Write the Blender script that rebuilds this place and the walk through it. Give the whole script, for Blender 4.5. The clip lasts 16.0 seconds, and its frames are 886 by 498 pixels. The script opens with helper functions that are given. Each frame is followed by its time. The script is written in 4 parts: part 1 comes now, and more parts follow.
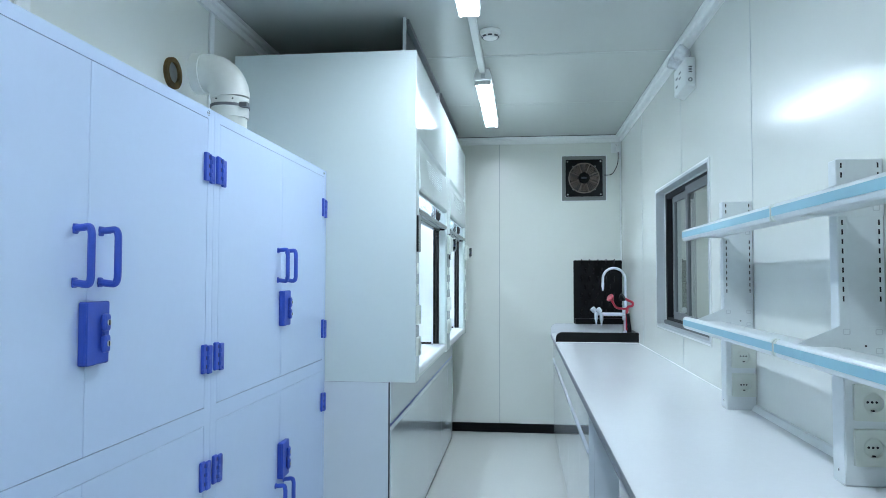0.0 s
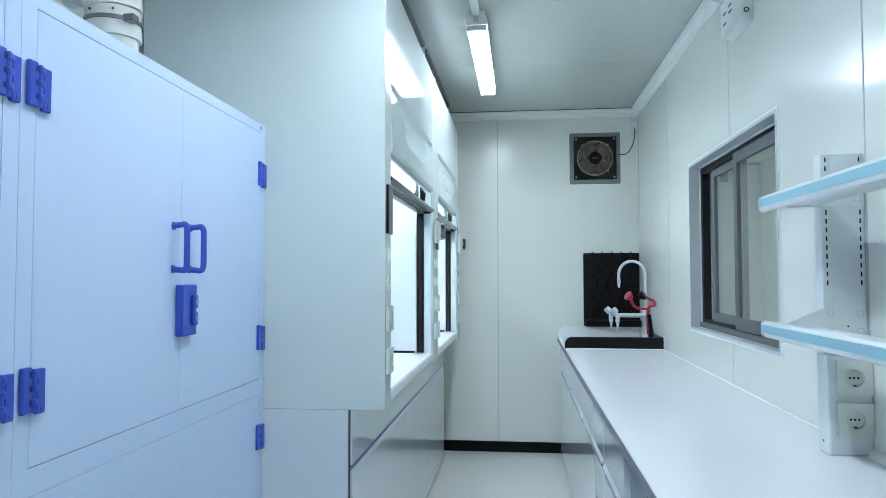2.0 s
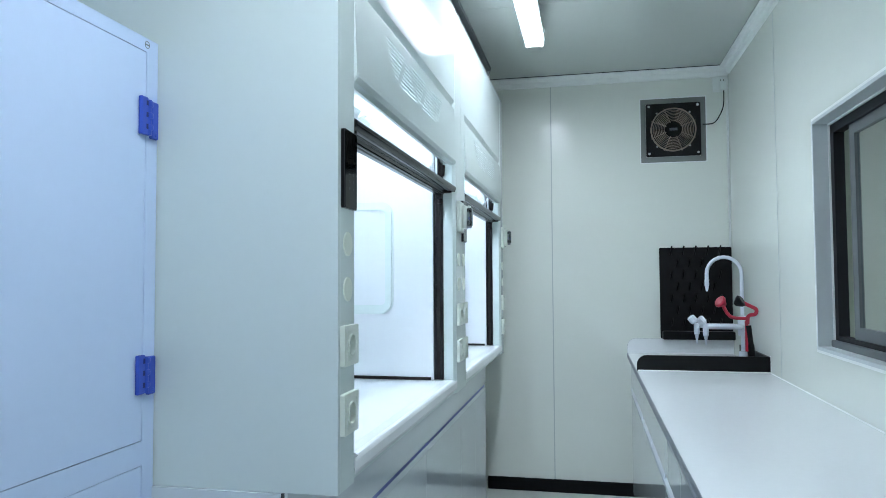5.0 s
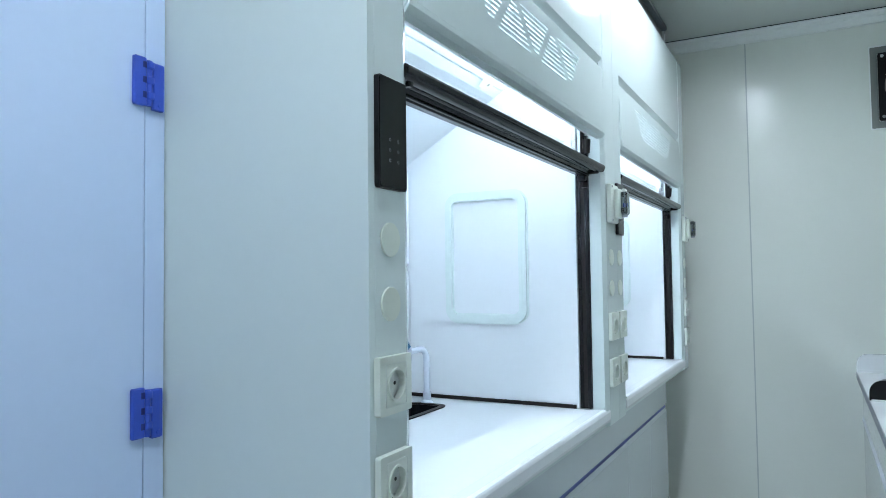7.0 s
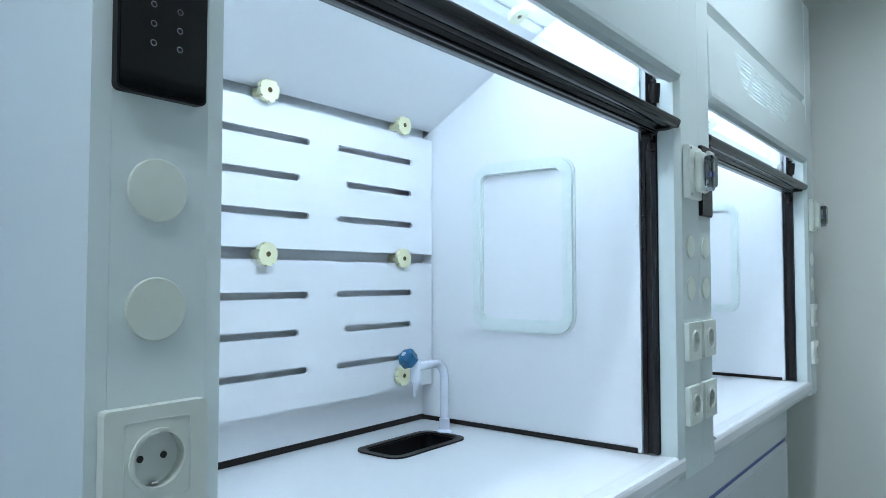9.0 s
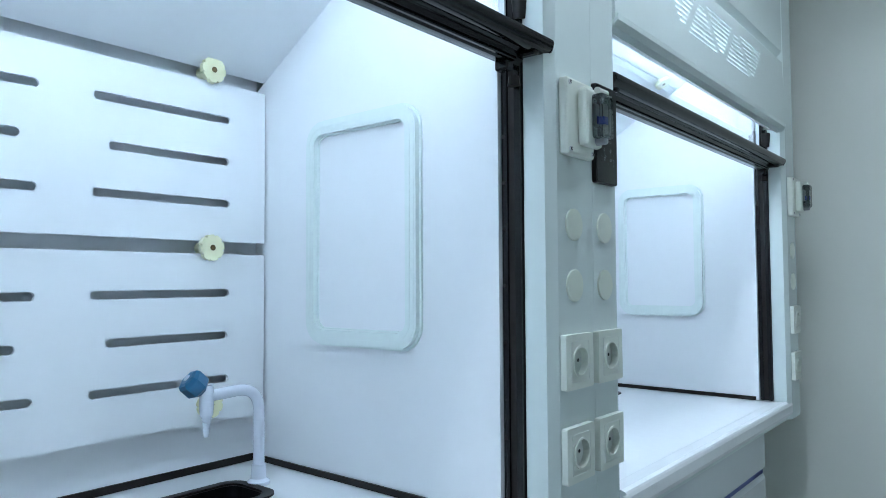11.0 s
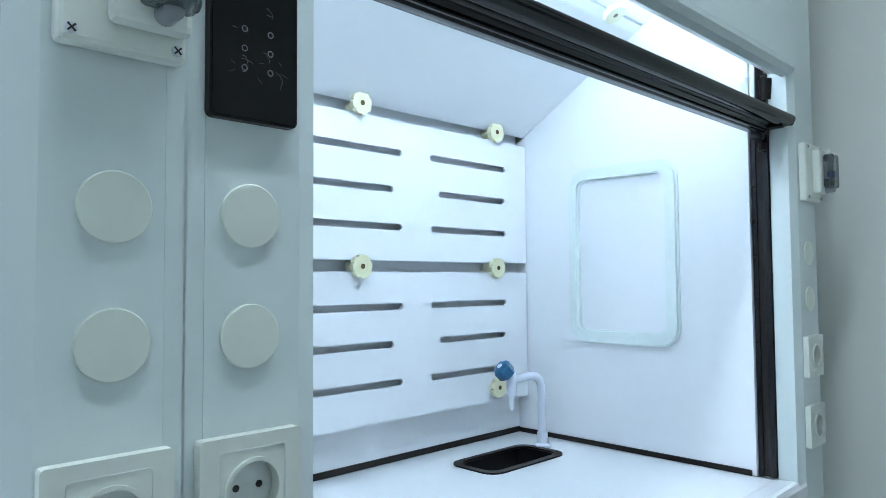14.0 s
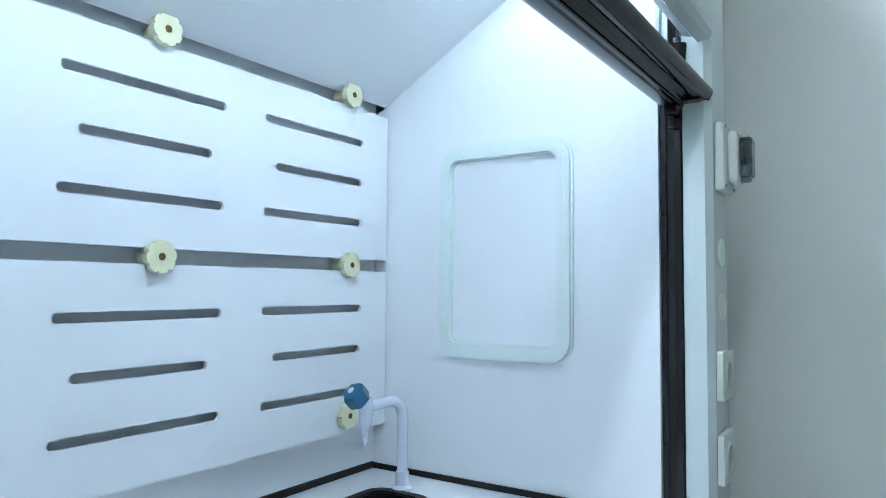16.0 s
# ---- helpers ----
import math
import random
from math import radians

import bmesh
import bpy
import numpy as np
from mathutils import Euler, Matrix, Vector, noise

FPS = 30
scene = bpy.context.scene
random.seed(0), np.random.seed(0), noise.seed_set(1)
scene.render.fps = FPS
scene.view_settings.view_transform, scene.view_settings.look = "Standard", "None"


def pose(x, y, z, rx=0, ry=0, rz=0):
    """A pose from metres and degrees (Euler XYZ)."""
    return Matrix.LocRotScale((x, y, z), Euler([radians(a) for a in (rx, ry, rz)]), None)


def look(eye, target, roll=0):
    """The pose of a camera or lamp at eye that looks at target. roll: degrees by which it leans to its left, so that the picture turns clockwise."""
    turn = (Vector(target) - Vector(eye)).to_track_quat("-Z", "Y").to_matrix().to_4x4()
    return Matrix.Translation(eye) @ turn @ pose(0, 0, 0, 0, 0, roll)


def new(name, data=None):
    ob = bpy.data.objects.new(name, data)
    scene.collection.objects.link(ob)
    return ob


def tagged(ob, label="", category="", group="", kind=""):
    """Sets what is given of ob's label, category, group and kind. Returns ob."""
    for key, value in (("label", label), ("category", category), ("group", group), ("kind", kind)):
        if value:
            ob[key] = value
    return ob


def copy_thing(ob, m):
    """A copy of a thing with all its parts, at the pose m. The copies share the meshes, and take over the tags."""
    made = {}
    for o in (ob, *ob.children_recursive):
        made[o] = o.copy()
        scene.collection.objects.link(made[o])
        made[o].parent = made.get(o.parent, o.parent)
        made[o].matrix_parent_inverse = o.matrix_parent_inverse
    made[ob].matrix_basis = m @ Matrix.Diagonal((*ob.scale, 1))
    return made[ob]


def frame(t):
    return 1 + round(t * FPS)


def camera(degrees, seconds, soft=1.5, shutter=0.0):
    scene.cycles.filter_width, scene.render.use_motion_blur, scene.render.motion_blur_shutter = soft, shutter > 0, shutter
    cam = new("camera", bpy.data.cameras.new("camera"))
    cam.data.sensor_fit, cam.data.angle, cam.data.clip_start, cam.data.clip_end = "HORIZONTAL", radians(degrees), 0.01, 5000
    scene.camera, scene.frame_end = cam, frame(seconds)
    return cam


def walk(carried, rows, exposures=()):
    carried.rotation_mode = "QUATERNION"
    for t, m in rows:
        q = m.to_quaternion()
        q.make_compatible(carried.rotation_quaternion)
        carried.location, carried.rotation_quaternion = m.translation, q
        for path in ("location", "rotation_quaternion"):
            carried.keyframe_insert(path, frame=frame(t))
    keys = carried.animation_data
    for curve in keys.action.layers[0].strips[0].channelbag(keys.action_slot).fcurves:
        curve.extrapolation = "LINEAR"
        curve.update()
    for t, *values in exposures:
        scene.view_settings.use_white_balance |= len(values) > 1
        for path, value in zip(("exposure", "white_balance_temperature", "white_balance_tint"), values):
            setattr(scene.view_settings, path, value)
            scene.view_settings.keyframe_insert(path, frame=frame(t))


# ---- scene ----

cam = camera(65.1, 16.0, soft=0.6)
PATH = [
    (0, (0.1, -0.845, 1.303), (-0.126, 1.141, 1.383), 0.1),
    (0.5, (0.091, -0.636, 1.282), (-0.135, 1.349, 1.362), -0.0),
    (1, (0.082, -0.436, 1.284), (-0.141, 1.55, 1.364), -0.0),
    (1.5, (0.085, -0.238, 1.274), (-0.135, 1.749, 1.354), -0.1),
    (2, (0.074, -0.063, 1.27), (-0.147, 1.923, 1.351), -0.1),
    (2.5, (0.044, 0.12, 1.267), (-0.175, 2.107, 1.349), -0.0),
    (3, (0.033, 0.274, 1.268), (-0.178, 2.261, 1.351), -0.0),
    (3.2, (0.039, 0.336, 1.267), (-0.175, 2.322, 1.354), -0.1),
    (5.5, (0.144, 0.955, 1.268), (-0.345, 2.892, 1.352), -0.2),
    (6, (0.154, 1.076, 1.261), (-0.427, 2.988, 1.344), -0.2),
    (6.5, (0.164, 1.201, 1.276), (-0.582, 3.055, 1.356), -0.5),
    (7, (0.179, 1.337, 1.284), (-0.761, 3.1, 1.368), -0.7),
    (7.5, (0.185, 1.483, 1.287), (-0.902, 3.16, 1.366), -0.6),
    (8, (0.175, 1.609, 1.276), (-0.989, 3.233, 1.355), -0.4),
    (8.2, (0.167, 1.664, 1.279), (-1.016, 3.275, 1.356), -0.3),
    (10.3, (0.146, 2.259, 1.253), (-1.115, 3.809, 1.346), -0.1),
    (10.5, (0.149, 2.316, 1.252), (-1.113, 3.865, 1.342), -0.2),
    (11, (0.16, 2.473, 1.257), (-1.111, 4.014, 1.347), -0.3),
    (11.5, (0.144, 2.611, 1.264), (-1.136, 4.145, 1.355), -0.3),
    (12, (0.138, 2.724, 1.26), (-1.154, 4.247, 1.354), -0.3),
    (12.5, (0.141, 2.859, 1.274), (-1.188, 4.352, 1.363), -0.4),
    (13, (0.166, 2.997, 1.268), (-1.21, 4.445, 1.36), -0.8),
    (13.5, (0.155, 3.135, 1.282), (-1.251, 4.554, 1.376), -0.6),
    (14, (0.13, 3.243, 1.289), (-1.3, 4.638, 1.381), -0.4),
    (14.5, (0.08, 3.353, 1.296), (-1.368, 4.73, 1.386), -0.2),
    (15, (0.01, 3.412, 1.304), (-1.432, 4.795, 1.396), -0.1),
    (15.5, (-0.033, 3.479, 1.291), (-1.362, 4.971, 1.39), 0.3),
    (16, (-0.101, 3.496, 1.28), (-1.2, 5.164, 1.387), 0.4),
]
EXPOSURES = [(0, 1.14, 6400, 10), (3, 1.06, 6560, 10), (5.5, 0.95, 6650, 10), (8, 0.78, 6540, 10), (10.5, 0.56, 6340, 10), (12.5, 0.59, 6340, 10), (13.5, 0.77, 6350, 10), (14.5, 0.76, 6450, 10), (15.0, 0.68, 6400, 10), (16, 0.55, 6370, 10)]
walk(cam, [(t, look(eye, target, roll)) for t, eye, target, roll in PATH], EXPOSURES)


# ---- light ----
world = bpy.data.worlds.new("world")
scene.world = world
world.use_nodes = True
world.node_tree.nodes["Background"].inputs[0].default_value = (0.75, 0.85, 1.0, 1)
world.node_tree.nodes["Background"].inputs[1].default_value = 0.02
LAMP = 32.0        # ceiling luminaires
HOOD_LAMP = 36.0   # lamps inside the fume hoods


# ---- materials ----
def mat(name, color, rough=0.4, metal=0.0, big=0.03, fine=0.02, bump=0.0, bump_scale=300.0, coat=0.0, scale=1.2, spec=0.5, rough_var=0.012):
    m = bpy.data.materials.new(name)
    m.use_nodes = True
    nt = m.node_tree
    b = nt.nodes["Principled BSDF"]
    b.inputs["Metallic"].default_value = metal
    b.inputs["Coat Weight"].default_value = coat
    b.inputs["Coat Roughness"].default_value = 0.08
    b.inputs["Specular IOR Level"].default_value = spec
    tc = nt.nodes.new("ShaderNodeTexCoord")
    n1 = nt.nodes.new("ShaderNodeTexNoise")
    n1.inputs["Scale"].default_value = scale
    n1.inputs["Detail"].default_value = 4
    n2 = nt.nodes.new("ShaderNodeTexNoise")
    n2.inputs["Scale"].default_value = scale * 40
    n2.inputs["Detail"].default_value = 3
    for n in (n1, n2):
        nt.links.new(tc.outputs["Object"], n.inputs["Vector"])
    last = None
    for n, v in ((n1, big), (n2, fine)):
        ramp = nt.nodes.new("ShaderNodeMapRange")
        ramp.inputs["From Min"].default_value, ramp.inputs["From Max"].default_value = 0.25, 0.75
        ramp.inputs["To Min"].default_value, ramp.inputs["To Max"].default_value = 1 - v, 1 + v
        nt.links.new(n.outputs["Fac"], ramp.inputs["Value"])
        mul = nt.nodes.new("ShaderNodeVectorMath")
        mul.operation = "SCALE"
        if last is None:
            mul.inputs[0].default_value = color
        else:
            nt.links.new(last.outputs[0], mul.inputs[0])
        nt.links.new(ramp.outputs[0], mul.inputs["Scale"])
        last = mul
    nt.links.new(last.outputs[0], b.inputs["Base Color"])
    rr = nt.nodes.new("ShaderNodeMapRange")
    rr.inputs["From Min"].default_value, rr.inputs["From Max"].default_value = 0.3, 0.7
    rr.inputs["To Min"].default_value, rr.inputs["To Max"].default_value = max(0.02, rough - rough_var), rough + rough_var
    nt.links.new(n1.outputs["Fac"], rr.inputs["Value"])
    nt.links.new(rr.outputs[0], b.inputs["Roughness"])
    if bump:
        n3 = nt.nodes.new("ShaderNodeTexNoise")
        n3.inputs["Scale"].default_value = bump_scale
        n3.inputs["Detail"].default_value = 2
        nt.links.new(tc.outputs["Object"], n3.inputs["Vector"])
        bp = nt.nodes.new("ShaderNodeBump")
        bp.inputs["Strength"].default_value = bump
        bp.inputs["Distance"].default_value = 0.002
        nt.links.new(n3.outputs["Fac"], bp.inputs["Height"])
        nt.links.new(bp.outputs[0], b.inputs["Normal"])
    return m


def glow(name, color, strength):
    m = bpy.data.materials.new(name)
    m.use_nodes = True
    b = m.node_tree.nodes["Principled BSDF"]
    b.inputs["Base Color"].default_value = (0.9, 0.9, 0.9, 1)
    b.inputs["Emission Color"].default_value = (*color, 1)
    b.inputs["Emission Strength"].default_value = strength
    return m


def glass(name, color, rough=0.0):
    m = bpy.data.materials.new(name)
    m.use_nodes = True
    b = m.node_tree.nodes["Principled BSDF"]
    b.inputs["Base Color"].default_value = (*color, 1)
    b.inputs["Transmission Weight"].default_value = 1.0
    b.inputs["Roughness"].default_value = rough
    b.inputs["IOR"].default_value = 1.45
    return m


WALL = mat("painted_steel_panel", (0.80, 0.83, 0.77), 0.19, spec=0.34, big=0.008, fine=0.004, bump=0.02, bump_scale=3.0)
# wall panel steel, darkened in colour to imitate less light on the ceiling
CEIL = mat("ceiling_steel_panel_dimmed", (0.55, 0.59, 0.56), 0.2, big=0.008, fine=0.004, bump=0.02, bump_scale=3.0)
TRIM = mat("white_trim", (0.84, 0.87, 0.85), 0.35, big=0.02)
JOINT = mat("panel_joint", (0.52, 0.56, 0.54), 0.5)
FLOOR = mat("vinyl_floor", (0.66, 0.67, 0.63), 0.3, big=0.02, fine=0.015, scale=1.5)
SKIRT = mat("black_skirting", (0.004, 0.004, 0.005), 0.45, spec=0.15)
PP = mat("blue_white_polypropylene", (0.60, 0.73, 0.95), 0.24, big=0.015, fine=0.008, bump=0.02, bump_scale=40.0)
BLUE = mat("blue_plastic", (0.035, 0.09, 0.52), 0.38, big=0.06, fine=0.04, bump=0.1)
# the hinge blue darkened, shade between the knuckles put into the colour
BLUEDARK = mat("blue_plastic_painted_shade", (0.006, 0.014, 0.14), 0.5, big=0.06)
STEEL = mat("powder_coated_steel", (0.67, 0.75, 0.735), 0.10, spec=0.2, big=0.01, fine=0.006, bump=0.02, bump_scale=4.0)
LINER = mat("white_phenolic_liner", (0.875, 0.90, 0.92), 0.30, big=0.012, fine=0.006, bump=0.02)
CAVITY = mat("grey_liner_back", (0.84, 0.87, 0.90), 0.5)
TOPWHITE = mat("white_epoxy_worktop", (0.86, 0.88, 0.89), 0.22, big=0.01, fine=0.012, bump=0.02)
EDGE = mat("dark_grey_edge", (0.16, 0.18, 0.20), 0.4)
FURN = mat("glossy_white_cabinet", (0.70, 0.76, 0.79), 0.10, big=0.012, fine=0.006, coat=0.5)
BLACK = mat("black_aluminium", (0.006, 0.006, 0.007), 0.2, big=0.1, fine=0.05, spec=0.35)
RUBBER = mat("dark_brown_rubber", (0.014, 0.011, 0.010), 0.45, spec=0.3)
SCREEN = mat("black_glass_screen", (0.004, 0.005, 0.005), 0.06, spec=0.2)
BEZEL = mat("black_plastic", (0.006, 0.006, 0.007), 0.3, spec=0.25)
CREAM = mat("cream_plastic", (0.80, 0.78, 0.52), 0.4, big=0.05)
SOCK = mat("white_socket_plastic", (0.70, 0.745, 0.675), 0.35, big=0.02)
DISC = mat("grey_white_cap_plastic", (0.68, 0.735, 0.65), 0.35, big=0.02)
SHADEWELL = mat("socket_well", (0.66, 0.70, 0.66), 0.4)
PINHOLE = mat("dark_hole", (0.01, 0.01, 0.01), 0.6)
OVAL = mat("pale_green_white_plastic", (0.80, 0.88, 0.86), 0.28, big=0.02)
EPOXY = mat("white_epoxy_metal", (0.78, 0.82, 0.90), 0.22)
TEAL = mat("teal_plastic", (0.015, 0.12, 0.24), 0.3, big=0.08)
RED = mat("red_hose", (0.50, 0.02, 0.05), 0.3)
CREASE = mat("film_crease", (0.16, 0.19, 0.19), 0.25)
PINK = mat("red_diffuser", (0.55, 0.12, 0.15), 0.4)
PEG = mat("black_polypropylene", (0.005, 0.005, 0.006), 0.35, spec=0.2)
ALU = mat("grey_aluminium", (0.14, 0.155, 0.165), 0.4, metal=0.3, big=0.04)
ALULIGHT = mat("light_aluminium", (0.60, 0.64, 0.65), 0.38, metal=0.15, big=0.04)
GALV = mat("galvanised_steel", (0.16, 0.17, 0.175), 0.4, metal=0.5, big=0.12, fine=0.06)
DARKALU = mat("dark_window_frame", (0.014, 0.015, 0.018), 0.6, spec=0.2, big=0.05)
BEHIND = mat("grey_green_shutter", (0.60, 0.64, 0.57), 0.6, big=0.05)
STRIP = mat("blue_strip", (0.29, 0.55, 0.64), 0.4, big=0.03)
SHELF = mat("white_shelf_steel", (0.74, 0.79, 0.79), 0.3, big=0.015)
PVC = mat("ivory_pvc", (0.72, 0.74, 0.68), 0.3, big=0.03)
FOAM = mat("brown_foam", (0.14, 0.09, 0.025), 0.9, big=0.5, fine=0.4, bump=0.8, bump_scale=90.0, scale=20.0)
DUST = mat("grey_hole_filling", (0.32, 0.34, 0.32), 0.9, big=0.3, scale=12.0)
SHEET = mat("grey_sheet", (0.20, 0.215, 0.205), 0.45, big=0.08)
WIRE = mat("copper_tinted_wire", (0.30, 0.245, 0.21), 0.3, metal=0.9)
BLADE = mat("bronze_fan_blade", (0.13, 0.105, 0.09), 0.16, metal=0.9)
CHROME = mat("chrome", (0.75, 0.76, 0.78), 0.12, metal=1.0)
FOIL = mat("wrinkled_clear_film", (0.80, 0.83, 0.84), 0.14, metal=0.15, big=0.3, fine=0.2, bump=1.0, bump_scale=60.0, scale=20.0)
INK = mat("grey_print", (0.05, 0.06, 0.07), 0.5)
LAMPGLOW = glow("luminaire_diffuser", (0.815, 0.95, 1.12), LAMP)
LAMPSIDE = glow("luminaire_diffuser_side", (0.815, 0.95, 1.12), LAMP * 0.1)
HOODGLOW = glow("hood_lamp_diffuser", (0.735, 0.93, 1.15), HOOD_LAMP)
GLASS = glass("sash_glass", (0.97, 0.99, 0.99))
WINGLASS = glass("window_glass", (0.90, 0.94, 0.92))
LATCH = mat("grey_translucent_cap", (0.24, 0.265, 0.275), 0.3)
SMOKE = glass("smoked_plastic", (0.16, 0.19, 0.20), 0.03)


# ---- mesh helpers ----
def part(name, bm, material, parent=None, label="", smooth=False):
    me = bpy.data.meshes.new(name)
    bmesh.ops.recalc_face_normals(bm, faces=bm.faces)
    if smooth:
        for f in bm.faces:
            f.smooth = True
    bm.to_mesh(me)
    bm.free()
    me.materials.append(material)
    ob = new(name, me)
    if smooth:
        me.set_sharp_from_angle(angle=radians(35))
    if parent:
        ob.parent = parent
    if label:
        ob["label"] = label
    return ob


def thing(name, at, label, category, group=""):
    ob = new(name)
    ob.empty_display_size = 0.05
    ob.matrix_basis = at if isinstance(at, Matrix) else Matrix.Translation(at)
    return tagged(ob, label, category, group)


def B():
    return bmesh.new()


def box(bm, x0, x1, y0, y1, z0, z1, bev=0.0, seg=1):
    r = bmesh.ops.create_cube(bm, size=1.0)
    vs = r["verts"]
    for v in vs:
        v.co = Vector(((x0 + x1) / 2 + v.co.x * (x1 - x0), (y0 + y1) / 2 + v.co.y * (y1 - y0), (z0 + z1) / 2 + v.co.z * (z1 - z0)))
    if bev > 0:
        es = list({e for v in vs for e in v.link_edges})
        bmesh.ops.bevel(bm, geom=es, offset=bev, segments=seg, affect="EDGES", profile=0.5)
    return bm


def prism(bm, pts, axis, a, b):
    """Extrudes a polygon along an axis: pts are (y, z), (x, z) or (x, y) pairs for axis x, y, z."""
    def at(p, w):
        return {"x": (w, p[0], p[1]), "y": (p[0], w, p[1]), "z": (p[0], p[1], w)}[axis]
    lo = [bm.verts.new(at(p, a)) for p in pts]
    hi = [bm.verts.new(at(p, b)) for p in pts]
    bm.faces.new(lo)
    bm.faces.new(hi[::-1])
    for i in range(len(pts)):
        j = (i + 1) % len(pts)
        bm.faces.new((lo[i], hi[i], hi[j], lo[j]))
    return bm


def rrect(x0, x1, y0, y1, r, n=5):
    out = []
    for cx, cy, a0 in ((x1 - r, y1 - r, 0), (x0 + r, y1 - r, 90), (x0 + r, y0 + r, 180), (x1 - r, y0 + r, 270)):
        for k in range(n + 1):
            a = radians(a0 + 90 * k / n)
            out.append((cx + r * math.cos(a), cy + r * math.sin(a)))
    return out


def circle(cx, cy, r, n=20):
    return [(cx + r * math.cos(2 * math.pi * k / n), cy + r * math.sin(2 * math.pi * k / n)) for k in range(n)]


def ring(bm, outer, inner, axis, a, b):
    """A frame between two outlines of equal point count."""
    def at(p, w):
        return {"x": (w, p[0], p[1]), "y": (p[0], w, p[1]), "z": (p[0], p[1], w)}[axis]
    rows = [[bm.verts.new(at(p, w)) for p in pts] for pts, w in ((outer, a), (outer, b), (inner, b), (inner, a))]
    n = len(outer)
    for q in range(4):
        for i in range(n):
            j = (i + 1) % n
            bm.faces.new((rows[q][i], rows[q][j], rows[(q + 1) % 4][j], rows[(q + 1) % 4][i]))
    return bm


def holed(bm, outer, holes, axis, a, b):
    """A plate with holes, as a solid between a and b along the axis."""
    def at(p, w):
        return {"x": (w, p[0], p[1]), "y": (p[0], w, p[1]), "z": (p[0], p[1], w)}[axis]
    edges = []
    for loop in [outer, *holes]:
        vs = [bm.verts.new(at(p, a)) for p in loop]
        edges += [bm.edges.new((vs[i], vs[(i + 1) % len(vs)])) for i in range(len(vs))]
    r = bmesh.ops.triangle_fill(bm, use_beauty=True, use_dissolve=False, edges=edges)
    faces = [g for g in r["geom"] if isinstance(g, bmesh.types.BMFace)]
    e = bmesh.ops.extrude_face_region(bm, geom=faces, use_keep_orig=True)
    off = Vector(at((0, 0), b - a))
    for v in e["geom"]:
        if isinstance(v, bmesh.types.BMVert):
            v.co += off
    return bm


def lathe(bm, prof, at=(0, 0, 0), axis="z", n=24):
    """Turns a profile of (radius, height) round an axis."""
    rows = []
    for r, h in prof:
        row = []
        for k in range(n):
            a = 2 * math.pi * k / n
            c, s = r * math.cos(a), r * math.sin(a)
            p = {"z": (c, s, h), "x": (h, c, s), "y": (c, h, s)}[axis]
            row.append(bm.verts.new(Vector(at) + Vector(p)))
        rows.append(row)
    for i in range(len(rows) - 1):
        for k in range(n):
            j = (k + 1) % n
            bm.faces.new((rows[i][k], rows[i][j], rows[i + 1][j], rows[i + 1][k]))
    bm.faces.new(rows[0][::-1])
    bm.faces.new(rows[-1])
    return bm


def bend(points, radius, n=6):
    """Rounds the inner corners of a polyline."""
    out = [Vector(points[0])]
    for a, b, c in zip(points, points[1:], points[2:]):
        a, b, c = Vector(a), Vector(b), Vector(c)
        r = min(radius, (a - b).length * 0.49, (c - b).length * 0.49)
        p, q = b + (a - b).normalized() * r, b + (c - b).normalized() * r
        for k in range(n + 1):
            t = k / n
            out.append((1 - t) ** 2 * p + 2 * t * (1 - t) * b + t * t * q)
    out.append(Vector(points[-1]))
    return out


def tube(bm, pts, r, n=12):
    rows = []
    pts = [Vector(p) for p in pts]
    side = None
    for i, p in enumerate(pts):
        d = (pts[min(i + 1, len(pts) - 1)] - pts[max(i - 1, 0)]).normalized()
        if side is None:
            side = d.orthogonal().normalized()
        side = (side - d * side.dot(d)).normalized()
        up = d.cross(side)
        rr = r[i] if isinstance(r, (list, tuple)) else r
        rows.append([bm.verts.new(p + rr * (math.cos(2 * math.pi * k / n) * side + math.sin(2 * math.pi * k / n) * up)) for k in range(n)])
    for i in range(len(rows) - 1):
        for k in range(n):
            j = (k + 1) % n
            bm.faces.new((rows[i][k], rows[i][j], rows[i + 1][j], rows[i + 1][k]))
    bm.faces.new(rows[0][::-1])
    bm.faces.new(rows[-1])
    return bm


def structure(name, bm, material, label, category):
    return tagged(part(name, bm, material), label, category, kind="structure")


# ---- room ----
X0, X1, Y0, Y1, H = -1.225, 0.926, -1.9, 5.062, 2.488
WY0, WY1, WZ0, WZ1 = 2.336, 3.538, 1.015, 1.822    # window opening
structure("floor", box(B(), X0 - 0.1, X1 + 0.1, Y0 - 0.1, Y1 + 0.1, -0.1, 0), FLOOR, "pale grey vinyl floor with a soft sheen", "floor")
structure("ceiling", box(B(), X0 - 0.1, X1 + 0.1, Y0 - 0.1, Y1 + 0.1, H, H + 0.08), CEIL, "pale glossy steel panel ceiling, colour darkened for weaker light", "ceiling")
structure("wall_end", box(B(), X0, X1, Y1, Y1 + 0.08, 0, H), WALL, "off-white painted steel sandwich panel wall", "wall")
structure("wall_back", box(B(), X0, X1, Y0 - 0.08, Y0, 0, H), WALL, "off-white painted steel sandwich panel wall", "wall")
structure("wall_left", box(B(), X0 - 0.08, X0, Y0 - 0.08, Y1 + 0.08, 0, H), WALL, "off-white painted steel sandwich panel wall", "wall")
w = holed(B(), [(Y0 - 0.08, 0), (Y1 + 0.08, 0), (Y1 + 0.08, H), (Y0 - 0.08, H)],
          [[(WY0, WZ0), (WY1, WZ0), (WY1, WZ1), (WY0, WZ1)]], "x", X1, X1 + 0.10)
